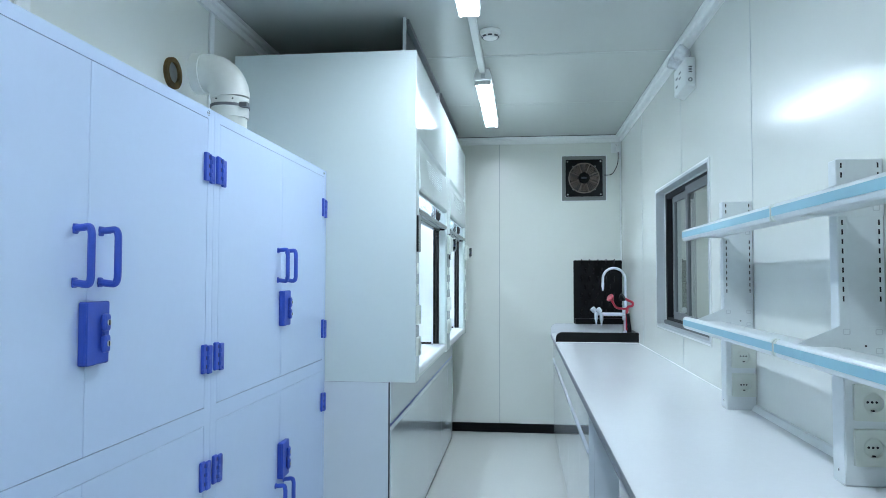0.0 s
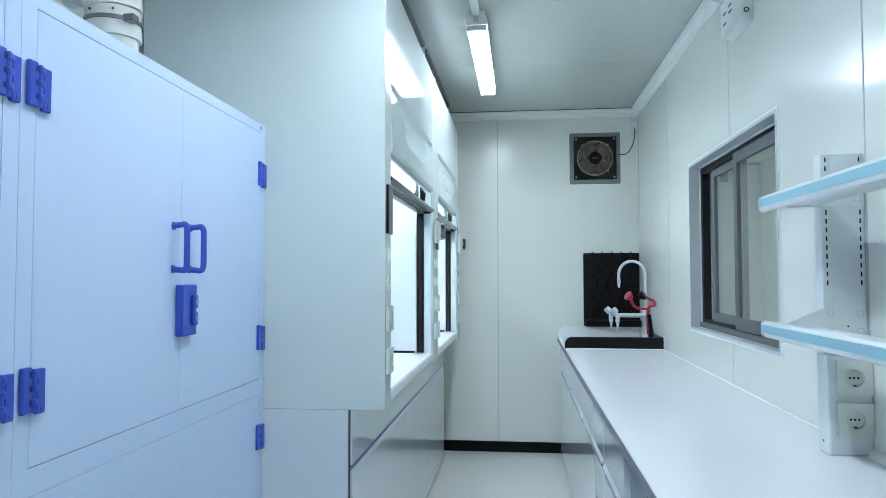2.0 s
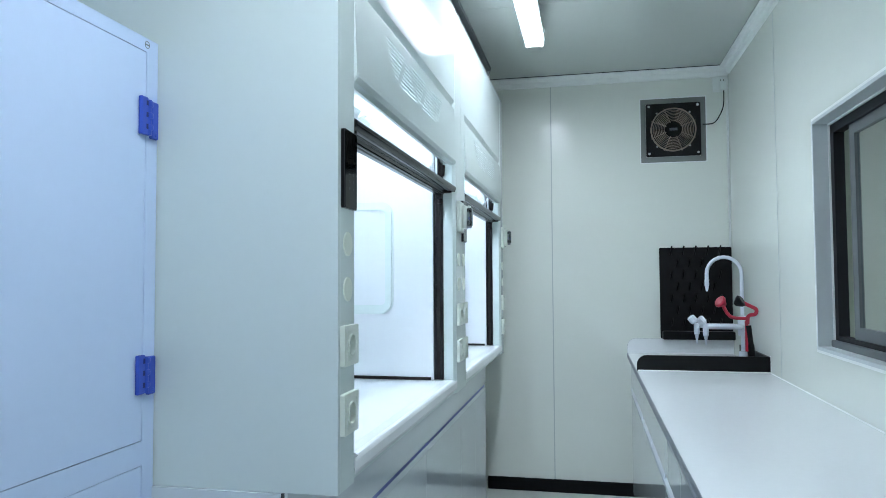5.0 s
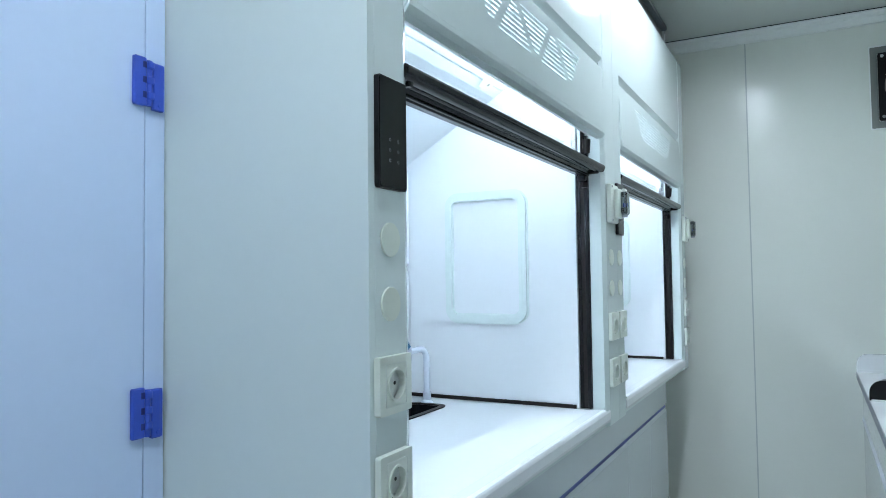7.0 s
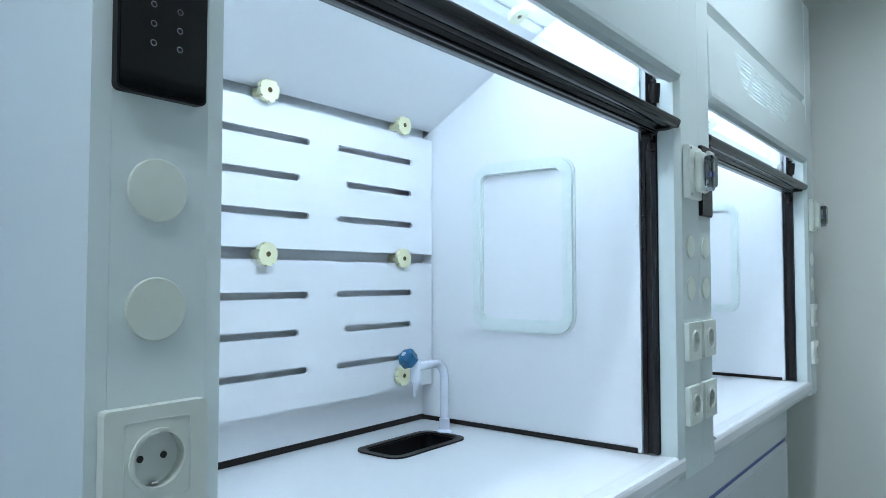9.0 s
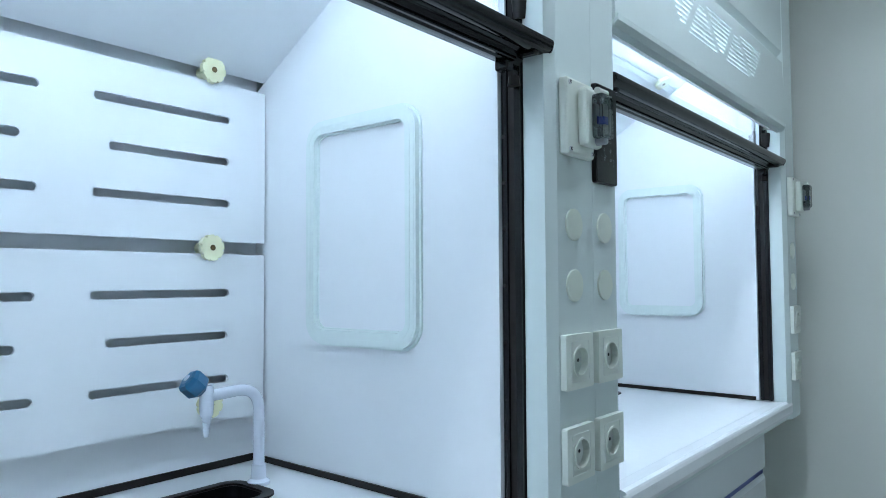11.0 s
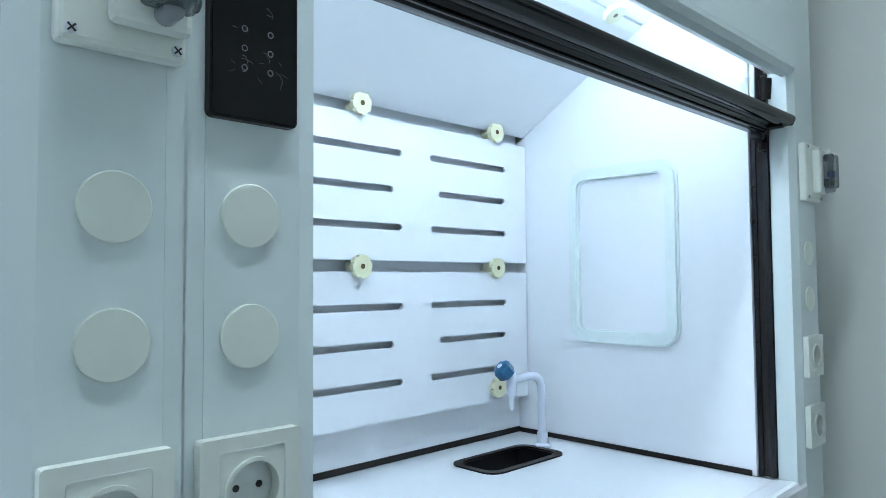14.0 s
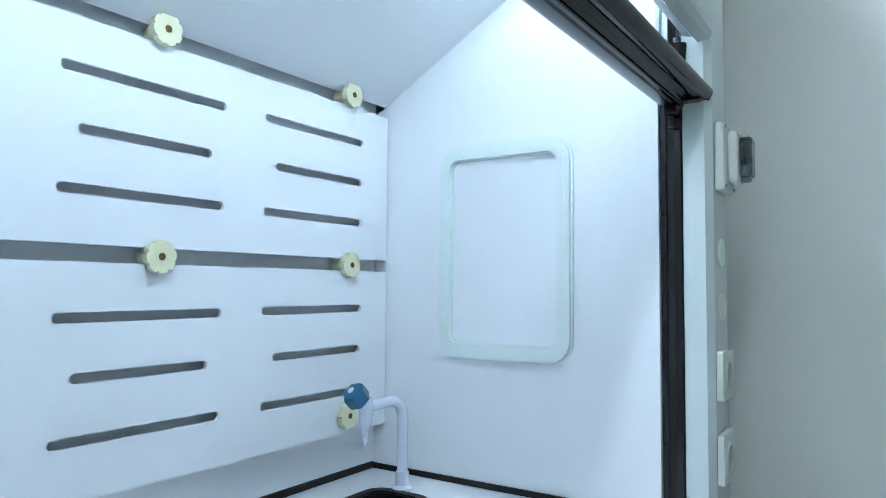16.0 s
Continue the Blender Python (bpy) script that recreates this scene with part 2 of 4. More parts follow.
structure("wall_right", w, WALL, "off-white painted steel sandwich panel wall with a window", "wall")


def strip(name, bm, material, label, category="trim"):
    return structure(name, bm, material, label, category)


# cove mouldings under the ceiling
def cove(sx):
    return [(0, -0.003), (sx * 0.048, -0.003), (sx * 0.048, -0.009), (sx * 0.034, -0.012), (sx * 0.030, -0.024), (sx * 0.018, -0.028), (sx * 0.014, -0.054), (0, -0.057)]


strip("trim_right", prism(B(), [(X1 + p[0], H + p[1]) for p in cove(-1)], "y", Y0, Y1 - 0.056), TRIM, "white cove moulding under the ceiling")
strip("trim_left", prism(B(), [(X0 + p[0], H + p[1]) for p in cove(1)], "y", Y0, Y1 - 0.056), TRIM, "white cove moulding under the ceiling")
strip("trim_end", prism(B(), [(Y1 + p[0], H + p[1]) for p in cove(-1)], "x", X0, X1), TRIM, "white cove moulding under the ceiling")
strip("trim_shadow_gap", box(B(), X0, X1, Y1 - 0.052, Y1, H - 0.0028, H - 0.0002), SKIRT, "dark gap between ceiling and moulding")
strip("trim_corner", box(B(), X1 - 0.012, X1, Y1 - 0.012, Y1, 0.9, H - 0.058, 0.003), TRIM, "white corner bead between two walls")
strip("trim_wall_strip", box(B(), X0, X0 + 0.014, 1.94, 1.975, 1.0, H - 0.058, 0.004), TRIM, "white vertical cover strip on the wall")
strip("trim_wall_strip_2", box(B(), X0, X0 + 0.014, 0.80, 0.86, 1.0, H - 0.058, 0.004), TRIM, "white vertical cover strip on the wall")
strip("baseboard_end", box(B(), -0.49, 0.42, Y1 - 0.012, Y1, 0, 0.076, 0.003), SKIRT, "black skirting board along the end wall", "baseboard")
# thin joints between the wall and ceiling panels
for i, y in enumerate((-0.6, 0.65, 1.752, 2.863, 4.05)):
    if WY0 < y < WY1:
        j = box(B(), X1 - 0.0015, X1 + 0.002, y - 0.0025, y + 0.0025, WZ1 + 0.02, H - 0.0575)
        box(j, X1 - 0.0015, X1 + 0.002, y - 0.0025, y + 0.0025, 0.84, WZ0 - 0.02)
    else:
        j = box(B(), X1 - 0.0015, X1 + 0.002, y - 0.0025, y + 0.0025, 0.0, H - 0.0575)
    strip("trim_joint_right_%d" % i, j, JOINT, "fine grey joint between wall panels")
strip("trim_joint_end", box(B(), -0.092, -0.086, Y1 - 0.0015, Y1 + 0.002, 0.076, H - 0.0575), JOINT, "fine grey joint between wall panels")
for i, y in enumerate((0.6, 1.72, 2.843)):
    strip("trim_joint_ceiling_%d" % i, box(B(), X0, X1, y - 0.003, y + 0.003, H - 0.0015, H + 0.002), JOINT, "fine grey joint between ceiling panels")
strip("trim_joint_ceiling_far", box(B(), X0, X1, 3.9, 3.903, H - 0.001, H + 0.002), CEIL, "fine joint between ceiling panels")


# ---- window ----
def window():
    win = tagged(new("window_1"), "grey aluminium sliding window with a light reveal frame", "window", kind="structure")
    part("window_frame", ring(B(), rrect(WY0 - 0.006, WY1 + 0.006, WZ0 - 0.006, WZ1 + 0.006, 0.002, 1), rrect(WY0 + 0.006, WY1 - 0.006, WZ0 + 0.006, WZ1 - 0.006, 0.002, 1),
                              "x", X1 - 0.006, X1 + 0.09), ALULIGHT, win, "light aluminium reveal")
    part("outer_frame", ring(B(), rrect(WY0 + 0.006, WY1 - 0.006, WZ0 + 0.006, WZ1 - 0.006, 0.002, 1), rrect(WY0 + 0.045, WY1 - 0.045, WZ0 + 0.045, WZ1 - 0.045, 0.002, 1),
                             "x", X1 + 0.05, X1 + 0.085), DARKALU, win, "dark grey aluminium frame")
    mid = 2.93
    for a, b, x in ((WY0 + 0.03, mid + 0.03, X1 + 0.040), (mid - 0.03, WY1 - 0.16, X1 + 0.062)):
        s = part("sash", ring(B(), rrect(a, b, WZ0 + 0.035, WZ1 - 0.035, 0.003, 1), rrect(a + 0.045, b - 0.045, WZ0 + 0.085, WZ1 - 0.08, 0.003, 1), "x", x, x + 0.02), ALU, win, "grey aluminium sliding sash")
        pane = part("pane", box(B(), x + 0.007, x + 0.012, a + 0.04, b - 0.04, WZ0 + 0.08, WZ1 - 0.075), WINGLASS, s)
        pane.visible_shadow = False
    part("rail", box(B(), X1 + 0.035, X1 + 0.09, WY0 + 0.01, WY1 - 0.01, WZ0 + 0.006, WZ0 + 0.03, 0.003), ALU, win, "sliding rail")
    part("window_trim", ring(B(), rrect(WY0 - 0.016, WY1 + 0.016, WZ0 - 0.016, WZ1 + 0.016, 0.002, 1), rrect(WY0 - 0.0062, WY1 + 0.0062, WZ0 - 0.0062, WZ1 + 0.0062, 0.002, 1),
                             "x", X1 - 0.004, X1 - 0.0003), TRIM, win, "thin white edge trim")
    part("inner_bead", ring(B(), rrect(WY0 + 0.0065, WY1 - 0.0065, WZ0 + 0.0065, WZ1 - 0.0065, 0.002, 1), rrect(WY0 + 0.014, WY1 - 0.014, WZ0 + 0.014, WZ1 - 0.014, 0.002, 1),
                            "x", X1 + 0.044, X1 + 0.0495), TRIM, win, "white sealing bead")
    return win


window()
structure("backdrop", box(B(), X1 + 0.35, X1 + 0.36, 1.6, 4.4, 0.5, 2.4), BEHIND, "plain grey-green surface outside the window", "backdrop")
structure("trim_window_outside", ring(B(), rrect(1.6, 4.4, 0.5, 2.4, 0.01, 1), rrect(WY0 - 0.02, WY1 + 0.02, WZ0 - 0.02, WZ1 + 0.02, 0.01, 1), "x", X1 + 0.101, X1 + 0.349), BEHIND, "grey reveal outside the window", "trim")


# ---- ceiling things ----
def luminaire(y0, y1):
    t = thing("ceiling_light", (-0.118, (y0 + y1) / 2, H), "white twin-tube ceiling luminaire with a bright clear diffuser, lit", "ceiling light", "ceiling lights in a row")
    h = (y1 - y0) / 2
    part("base", prism(B(), [(-0.035, -0.001), (0.035, -0.001), (0.049, -0.045), (0.049, -0.064), (-0.049, -0.064), (-0.049, -0.045)], "y", -h - 0.012, h + 0.012), TRIM, t, "white tray")
    d = part("diffuser", prism(B(), [(-0.044, -0.0645), (0.044, -0.0645), (0.044, -0.082), (0.038, -0.0955), (0.031, -0.0955), (0.031, -0.079), (-0.031, -0.079), (-0.031, -0.0955), (-0.038, -0.0955), (-0.044, -0.082)], "y", -h, h), LAMPSIDE, t, "glowing clear diffuser")
    part("tube_window", box(B(), -0.0302, 0.0302, -h + 0.03, h - 0.02, -0.085, -0.0793), LAMPGLOW, d, "brightly lit underside")
    for s in (-1, 1):
        part("end_cap", box(B(), -0.046, 0.046, *sorted((s * h, s * (h + 0.01))), -0.092, -0.065, 0.004), SHELF, t, "clear end cap")
        part("clip", box(B(), -0.012, 0.012, *sorted((s * (h + 0.011), s * (h + 0.018))), -0.056, -0.03, 0.002), ALULIGHT, t, "steel clip")
    for x in (-0.053, 0.053):
        for k in range(4):
            y = -h + 0.12 + k * (2 * h - 0.24) / 3
            part("clip", box(B(), x - 0.003, x + 0.003, y - 0.008, y + 0.008, -0.066, -0.046, 0.001), ALULIGHT, t, "steel clip")
    return t


luminaire(0.90, 2.02)
luminaire(3.075, 4.19)
# added luminaire, never in view, lights the near end of the room
luminaire(-1.3, -0.18)
# the first run leads to the added, unseen luminaire
for a, b in ((-0.16, 0.88), (2.04, 3.055)):
    c = thing("cable_trunking", (-0.122, (a + b) / 2, H), "white cable trunking along the ceiling between luminaires", "trunking", "cable trunking runs")
    part("body", box(B(), -0.018, 0.018, a - (a + b) / 2, b - (a + b) / 2, -0.024, -0.0005, 0.002), TRIM, c)
    part("lid", box(B(), -0.016, 0.016, a - (a + b) / 2, b - (a + b) / 2, -0.0265, -0.0242, 0.001), TRIM, c)

s = thing("smoke_detector", (-0.048, 2.46, H), "round white smoke detector on the ceiling", "smoke detector")
part("base", lathe(B(), [(0.049, -0.0005), (0.049, -0.012), (0.047, -0.016)], n=32), TRIM, s, smooth=True)
part("head", lathe(B(), [(0.042, -0.0165), (0.043, -0.026), (0.033, -0.038), (0.018, -0.042)], n=32), TRIM, s, smooth=True)
for a in range(0, 360, 45):
    v = part("vent_slot", box(B(), 0.034, 0.0425, -0.010, 0.010, -0.034, -0.028), INK, s)
    v.matrix_basis = pose(0, 0, 0, 0, 0, a)

# closing panels between the hoods and the ceiling
for a, b in ((2.235, 3.50), (3.53, 4.80)):
    p = thing("closing_panel", (-0.43, a, 2.296), "grey steel closing panel with an angle frame above a fume hood", "panel", "closing panels above the hoods")
    part("sheet", box(B(), -0.012, -0.008, 0.01, b - a - 0.01, 0.002, H - 2.298), GALV, p)
    for y in (0.0, b - a - 0.03):
        q = part("post", box(B(), -0.006, 0.006, y, y + 0.03, 0.0, H - 2.2965, 0.001), ALULIGHT, p, "perforated steel post")
        for z in (0.04, 0.1, 0.16):
            part("slot", box(B(), 0.0055, 0.0068, y + 0.011, y + 0.019, z, z + 0.03), PINHOLE, q)
    part("top_angle", box(B(), -0.006, 0.018, 0.03, b - a - 0.03, H - 2.296 - 0.022, H - 2.2965, 0.001), ALU, p, "dark steel angle")
    part("bottom_angle", box(B(), -0.006, 0.014, 0.03, b - a - 0.03, 0.0005, 0.02, 0.001), ALU, p, "dark steel angle")


# ---- acid cabinets ----
CW = 1.120


def hinge(parent, y, z):
    """Two interlocking leaves: the door leaf on one side of the seam, the frame leaf on the other."""
    h = part("hinge", box(B(), 0.0005, 0.0095, y - 0.027, y - 0.0045, z - 0.037, z + 0.041, 0.002), BLUE, parent, "blue plastic hinge")
    part("leaf", box(B(), 0.0005, 0.0095, y + 0.0075, y + 0.029, z - 0.041, z + 0.036, 0.002), BLUE, h)
    part("barrel", lathe(B(), [(0.0052, z - 0.036), (0.0052, z + 0.037)], (0.0062, y + 0.001, 0), n=14), BLUE, h, smooth=True)
    for k in range(3):
        zk = z - 0.026 + k * 0.024
        part("knuckle", box(B(), 0.0008, 0.0135, y - 0.0048, y + 0.0078, zk, zk + 0.0135, 0.0035, 2), BLUE, h)
        # dark block stands in for the shade next to each knuckle
        part("shade_block", box(B(), 0.0008, 0.0098, y - 0.013, y - 0.0052, zk + 0.001, zk + 0.0125, 0.001), BLUEDARK, h, "dark blue block painted as shade beside the knuckle")
    part("rivet", lathe(B(), [(0.0042, 0.0094), (0.0038, 0.0106)], (0, y + 0.020, z - 0.032), "x", 12), BLUE, h, smooth=True)


def pull(parent, y, z, s):
    path = bend([(0.0, y, z + 0.052), (0.034, y + s * 0.002, z + 0.056), (0.038, y + s * 0.003, z + 0.044), (0.038, y + s * 0.003, z - 0.044), (0.034, y + s * 0.002, z - 0.056), (0.0, y, z - 0.052)], 0.016, 4)
    hd = part("handle", tube(B(), path, 0.0074, 10), BLUE, parent, "blue plastic pull handle", smooth=True)
    for q in (1, -1):
        part("foot", box(B(), 0.0004, 0.0045, y - 0.0085, y + 0.0085, z + q * 0.052 - 0.010, z + q * 0.052 + 0.010, 0.002), BLUE, hd)


def lock(parent, y, z):
    k = part("lock", box(B(), 0.0005, 0.018, y - 0.040, y + 0.040, z - 0.0625, z + 0.0625, 0.003), BLUE, parent, "blue plastic lock plate")
    part("rib", box(B(), 0.018, 0.0215, y - 0.040, y - 0.012, z - 0.0625, z + 0.0625, 0.002), BLUE, k)
    for dz in (0.020, -0.022):
        part("bolt_case", box(B(), 0.018, 0.029, y + 0.006, y + 0.030, z + dz - 0.018, z + dz + 0.018, 0.006, 2), BLUE, k)
        part("keyhole", lathe(B(), [(0.006, 0.029), (0.006, 0.030)], (0, y + 0.020, z + dz), "x", 14), ALULIGHT, k)
        part("key_slot", box(B(), 0.030, 0.0305, y + 0.018, y + 0.022, z + dz - 0.005, z + dz + 0.005), PINHOLE, k)
    part("bolt_bridge", box(B(), 0.018, 0.025, y + 0.010, y + 0.025, z - 0.008, z + 0.006, 0.003), BLUE, k)


def acid_cabinet():
    c = thing("acid_cabinet", (-0.756, 1.002, 0), "pale blue-white plastic acid storage cabinet with blue hinges, handles and locks", "cabinet", "acid cabinets in a row")
    b = box(B(), -0.45, -0.014, 0.004, CW - 0.004, 0.0, 1.755)
    part("body", b, PP, c)
    y0, y1, ym = 0.037, CW - 0.037, CW / 2
    f = holed(B(), [(0.0002, 0.005), (CW - 0.0002, 0.005), (CW - 0.0002, 1.7655), (0.0002, 1.7655)],
              [[(y0, 0.12), (y1, 0.12), (y1, 0.898), (y0, 0.898)], [(y0, 0.946), (y1, 0.946), (y1, 1.7375), (y0, 1.7375)]], "x", -0.0135, 0.0)
    part("face_frame", f, PP, c)
    part("top_board", box(B(), -0.452, -0.0138, 0.0005, CW - 0.0005, 1.7555, 1.765), PP, c)
    yc, zc = CW - 0.037, 1.752
    em = part("emblem", ring(B(), circle(yc, zc, 0.0075, 20), circle(yc, zc, 0.0067, 20), "x", 0.0002, 0.0010), ALU, c, "small round grey mark")
    part("emblem_bar", box(B(), 0.0002, 0.0010, yc - 0.0048, yc + 0.0048, zc - 0.0011, zc + 0.0011), ALU, em)
    for z0, z1, zl, zh, hinges in ((0.1212, 0.8968, 0.655, 0.522, (0.765, 0.25)), (0.9472, 1.7363, 1.190, 1.3425, (1.600, 1.078))):
        for a, b, s in ((y0 + 0.0014, ym - 0.0006, -1), (ym + 0.0006, y1 - 0.0014, 1)):
            d = part("door", box(B(), -0.013, 0.0, a, b, z0, z1, 0.0010), PP, c)
            pull(d, ym + s * 0.041, zh, s)
            for zz in hinges:
                hinge(d, y0 if s < 0 else y1, zz)
            if s < 0:
                lock(d, ym + 0.013, zl)
    return c


cab = acid_cabinet()
copy_thing(cab, pose(-0.756, 1.002 - CW - 0.0008, 0))

d = thing("exhaust_elbow", (-0.990, 1.638, 1.765), "ivory plastic exhaust pipe elbow on a cabinet, facing a wall port", "pipe")
part("pipe", tube(B(), [(0, 0, 0.0005), (0, 0, 0.16)], 0.062, 28), PVC, d, smooth=True)
part("collar", tube(B(), [(0, 0, 0.13), (0, 0, 0.205)], 0.069, 28), PVC, d, smooth=True)
arc = [(-0.085 + 0.085 * math.cos(radians(a)), 0, 0.205 + 0.10 * math.sin(radians(a))) for a in range(0, 91, 10)]
part("elbow", tube(B(), arc + [(-0.10, 0, 0.305)], 0.072, 28), PVC, d, smooth=True)
part("elbow_collar", lathe(B(), [(0.078, -0.135), (0.078, -0.098)], (0, 0, 0.305), "x", 28), PVC, d, smooth=True)
part("clamp", lathe(B(), [(0.0725, 0.168), (0.0725, 0.178)], n=28), GALV, d, "steel clamp ring", smooth=True)
part("clamp_screw", box(B(), 0.055, 0.085, -0.05, -0.022, 0.164, 0.182, 0.002), GALV, d)
for a in (-60, -110):
    sc = part("screw", lathe(B(), [(0.003, 0.069), (0.003, 0.0735)], (0, 0, 0.192), "x", 8), INK, d)
    sc.matrix_basis = Matrix.Rotation(radians(a), 4, "Z")
f = thing("wall_port", (X0, 1.635, 2.075), "round hole in the wall edged with brown foam", "wall port")
part("foam_ring", ring(B(), circle(0, 0, 0.060, 28), circle(0, 0.003, 0.040, 28), "x", -0.01, 0.014), FOAM, f, "crumbly brown foam edge")
part("filling", lathe(B(), [(0.044, 0.001), (0.042, 0.004), (0.02, 0.006)], axis="x", n=24), DUST, f)


# ---- fume hoods ----
HW = 1.334
HX, HY = -0.356, 2.125


def socket(parent, y, z):
    s = part("socket", holed(B(), rrect(y - 0.0415, y + 0.0415, z - 0.0405, z + 0.0405, 0.003, 2), [circle(y, z, 0.0215, 24)], "x", 0.001, 0.011), SOCK, parent, "white earthed power socket")
    part("raised_frame", ring(B(), rrect(y - 0.027, y + 0.027, z - 0.030, z + 0.030, 0.003, 2), rrect(y - 0.0265, y + 0.0265, z - 0.0295, z + 0.0295, 0.003, 2), "x", 0.011, 0.0116), SHADEWELL, s)
    part("rim", ring(B(), circle(y, z, 0.0235, 28), circle(y, z, 0.0205, 28), "x", 0.0112, 0.0135), SOCK, s, smooth=True)
    part("well", lathe(B(), [(0.0213, 0.0008), (0.0213, 0.0016)], (0, y, z), "x", 24), SHADEWELL, s)
    for dy in (-0.0095, 0.0095):
        part("pin_hole", lathe(B(), [(0.0028, 0.0017), (0.0028, 0.0022)], (0, y + dy, z), "x", 10), PINHOLE, s)
    for dz in (-0.019, 0.019):
        part("earth_clip", box(B(), 0.0017, 0.007, y - 0.0025, y + 0.0025, z + dz - 0.0012, z + dz + 0.0012), CHROME, s)


def knob(parent, x, y, z, turn=0.0):
    pts = []
    for k in range(48):
        a = 2 * math.pi * k / 48 + turn
        r = 0.0245 if (k % 6) else 0.0215
        pts.append((r * math.cos(a), r * math.sin(a)))
    kb = part("knob", prism(B(), pts, "x", 0.004, 0.015), CREAM, parent, "cream plastic knob with a scalloped rim")
    part("stem", lathe(B(), [(0.012, -0.03), (0.012, 0.004)], axis="x", n=14), CREAM, kb)
    part("bolt_hole", lathe(B(), [(0.0055, 0.0148), (0.0055, 0.0156)], axis="x", n=12), FOAM, kb)
    kb.matrix_basis = Matrix.Translation((x, y, z))
    return kb


def slot(y0, y1, z, h=0.0145):
    return rrect(y0, y1, z - h / 2, z + h / 2, h / 2 - 0.0001, 3)


def vent_holes(z0, z1, rows=9):
    """Slits laid in alternating triangles."""
    out = []
    n = 5
    w, pitch = 0.186, 0.123
    for k in range(n):
        c = 0.42 + k * pitch
        for r in range(rows):
            t = (r + 0.5) / rows
            z = z0 + (z1 - z0) * t
            half = w / 2 * (t if k % 2 == 0 else 1 - t) * 0.98
            if half < 0.012:
                continue
            h = (z1 - z0) / rows * 0.36
            cuts = [(c - half, c - 0.003), (c + 0.003, c + half)] if half > 0.02 else [(c - half, c + half)]
            for a, b in cuts:
                out.append([(a, z - h / 2), (b, z - h / 2), (b, z + h / 2), (a, z + h / 2)])
    return out


def fume_hood():
    h = thing("fume_hood", (HX, HY, 0), "pale grey-green steel fume hood with raised black sash, lit inside", "fume hood", "pair of fume hoods")
    top, bot, D = 2.296, 0.848, -0.829
    for s in (0, 1):
        y = [0.0, 0.0155] if s == 0 else [HW - 0.0155, HW]
        part("side_panel", box(B(), D, -0.0002, *y, bot, top), STEEL, h, "pale steel side panel")
        prof = [(0, 0.0157), (0, 0.096), (-0.009, 0.116), (-0.0435, 0.125), (-0.0435, 0.0157)]
        if s == 0:
            prof[3] = (-0.0435, 0.119)
        else:
            prof[3] = (-0.0435, 0.118)
        if s:
            prof = [(a, HW - b) for a, b in prof[::-1]]
        part("pillar", prism(B(), prof, "z", bot, top - 0.012), STEEL, h, "pale steel front pillar")
        # inner lining and its oval cover
        yi = [0.120, 0.132] if s == 0 else [HW - 0.132, HW - 0.120]
        part("side_liner", prism(B(), [(-0.080, 0.899), (-0.70, 0.899), (-0.70, 1.64), (-0.268, 1.895), (-0.268, 2.10), (-0.080, 2.10)], "y", *yi), LINER, h, "white side liner")
        def span(d0, d1):
            return (0.132 + d0, 0.132 + d1) if s == 0 else (HW - 0.132 - d1, HW - 0.132 - d0)
        yc = span(0.0002, 0.0022)
        cov = part("cover_frame", ring(B(), rrect(-0.515, -0.231, 1.139, 1.556, 0.045, 8), rrect(-0.486, -0.262, 1.172, 1.525, 0.018, 8), "y", *span(0.0002, 0.0045)), OVAL, h, "rounded pale cover frame")
        part("raised_band", ring(B(), rrect(-0.511, -0.235, 1.143, 1.552, 0.042, 8), rrect(-0.489, -0.259, 1.169, 1.528, 0.021, 8), "y", *span(0.0045, 0.0135)), OVAL, cov)
        part("bead", ring(B(), rrect(-0.507, -0.239, 1.148, 1.547, 0.039, 8), rrect(-0.502, -0.244, 1.154, 1.541, 0.036, 8), "y", *span(0.0125, 0.0140)), OVAL, cov)
        part("bead", ring(B(), rrect(-0.498, -0.248, 1.158, 1.537, 0.032, 8), rrect(-0.493, -0.253, 1.164, 1.532, 0.027, 8), "y", *span(0.0125, 0.0140)), OVAL, cov)
        part("cover_panel", prism(B(), rrect(-0.4855, -0.2625, 1.1725, 1.5245, 0.0175, 8), "y", *yc), LINER, cov)
        # sash track
        yt = (0.098, 0.1165) if s == 0 else (HW - 0.1245, HW - 0.106)
        tr = part("sash_track", box(B(), -0.0785, -0.069, *yt, 0.899, 1.80), BLACK, h, "black sash track")
        part("track_front", box(B(), -0.056, -0.0455, *yt, 0.899, 1.70), BLACK, tr)
        ym = (0.098, 0.112) if s == 0 else (HW - 0.1205, HW - 0.106)
        part("track_channel", box(B(), -0.0688, -0.0562, *ym, 0.899, 1.80), RUBBER, tr)
        for z in (1.02, 1.16, 1.245, 1.33, 1.40, 1.47):
            yz = (0.1166, 0.1172) if s == 0 else (HW - 0.1252, HW - 0.1246)
            part("notch", box(B(), -0.0775, -0.072, *yz, z, z + 0.006), RUBBER, tr)
        cy = 0.108 if s == 0 else HW - 0.117
        part("track_stop", lathe(B(), [(0.010, 1.648), (0.013, 1.682), (0.013, 1.690)], (-0.048, cy, 0), n=14), RUBBER, tr, smooth=True)
        part("pulley", lathe(B(), [(0.010, 1.545), (0.008, 1.56)], (-0.052, cy + (0.012 if s == 0 else -0.012), 0), n=12), RUBBER, tr)
        # fittings on the pillar
        yc0 = 0.0505 if s == 0 else HW - 0.0530
        for z in (1.1355, 1.000):
            socket(h, yc0, z)
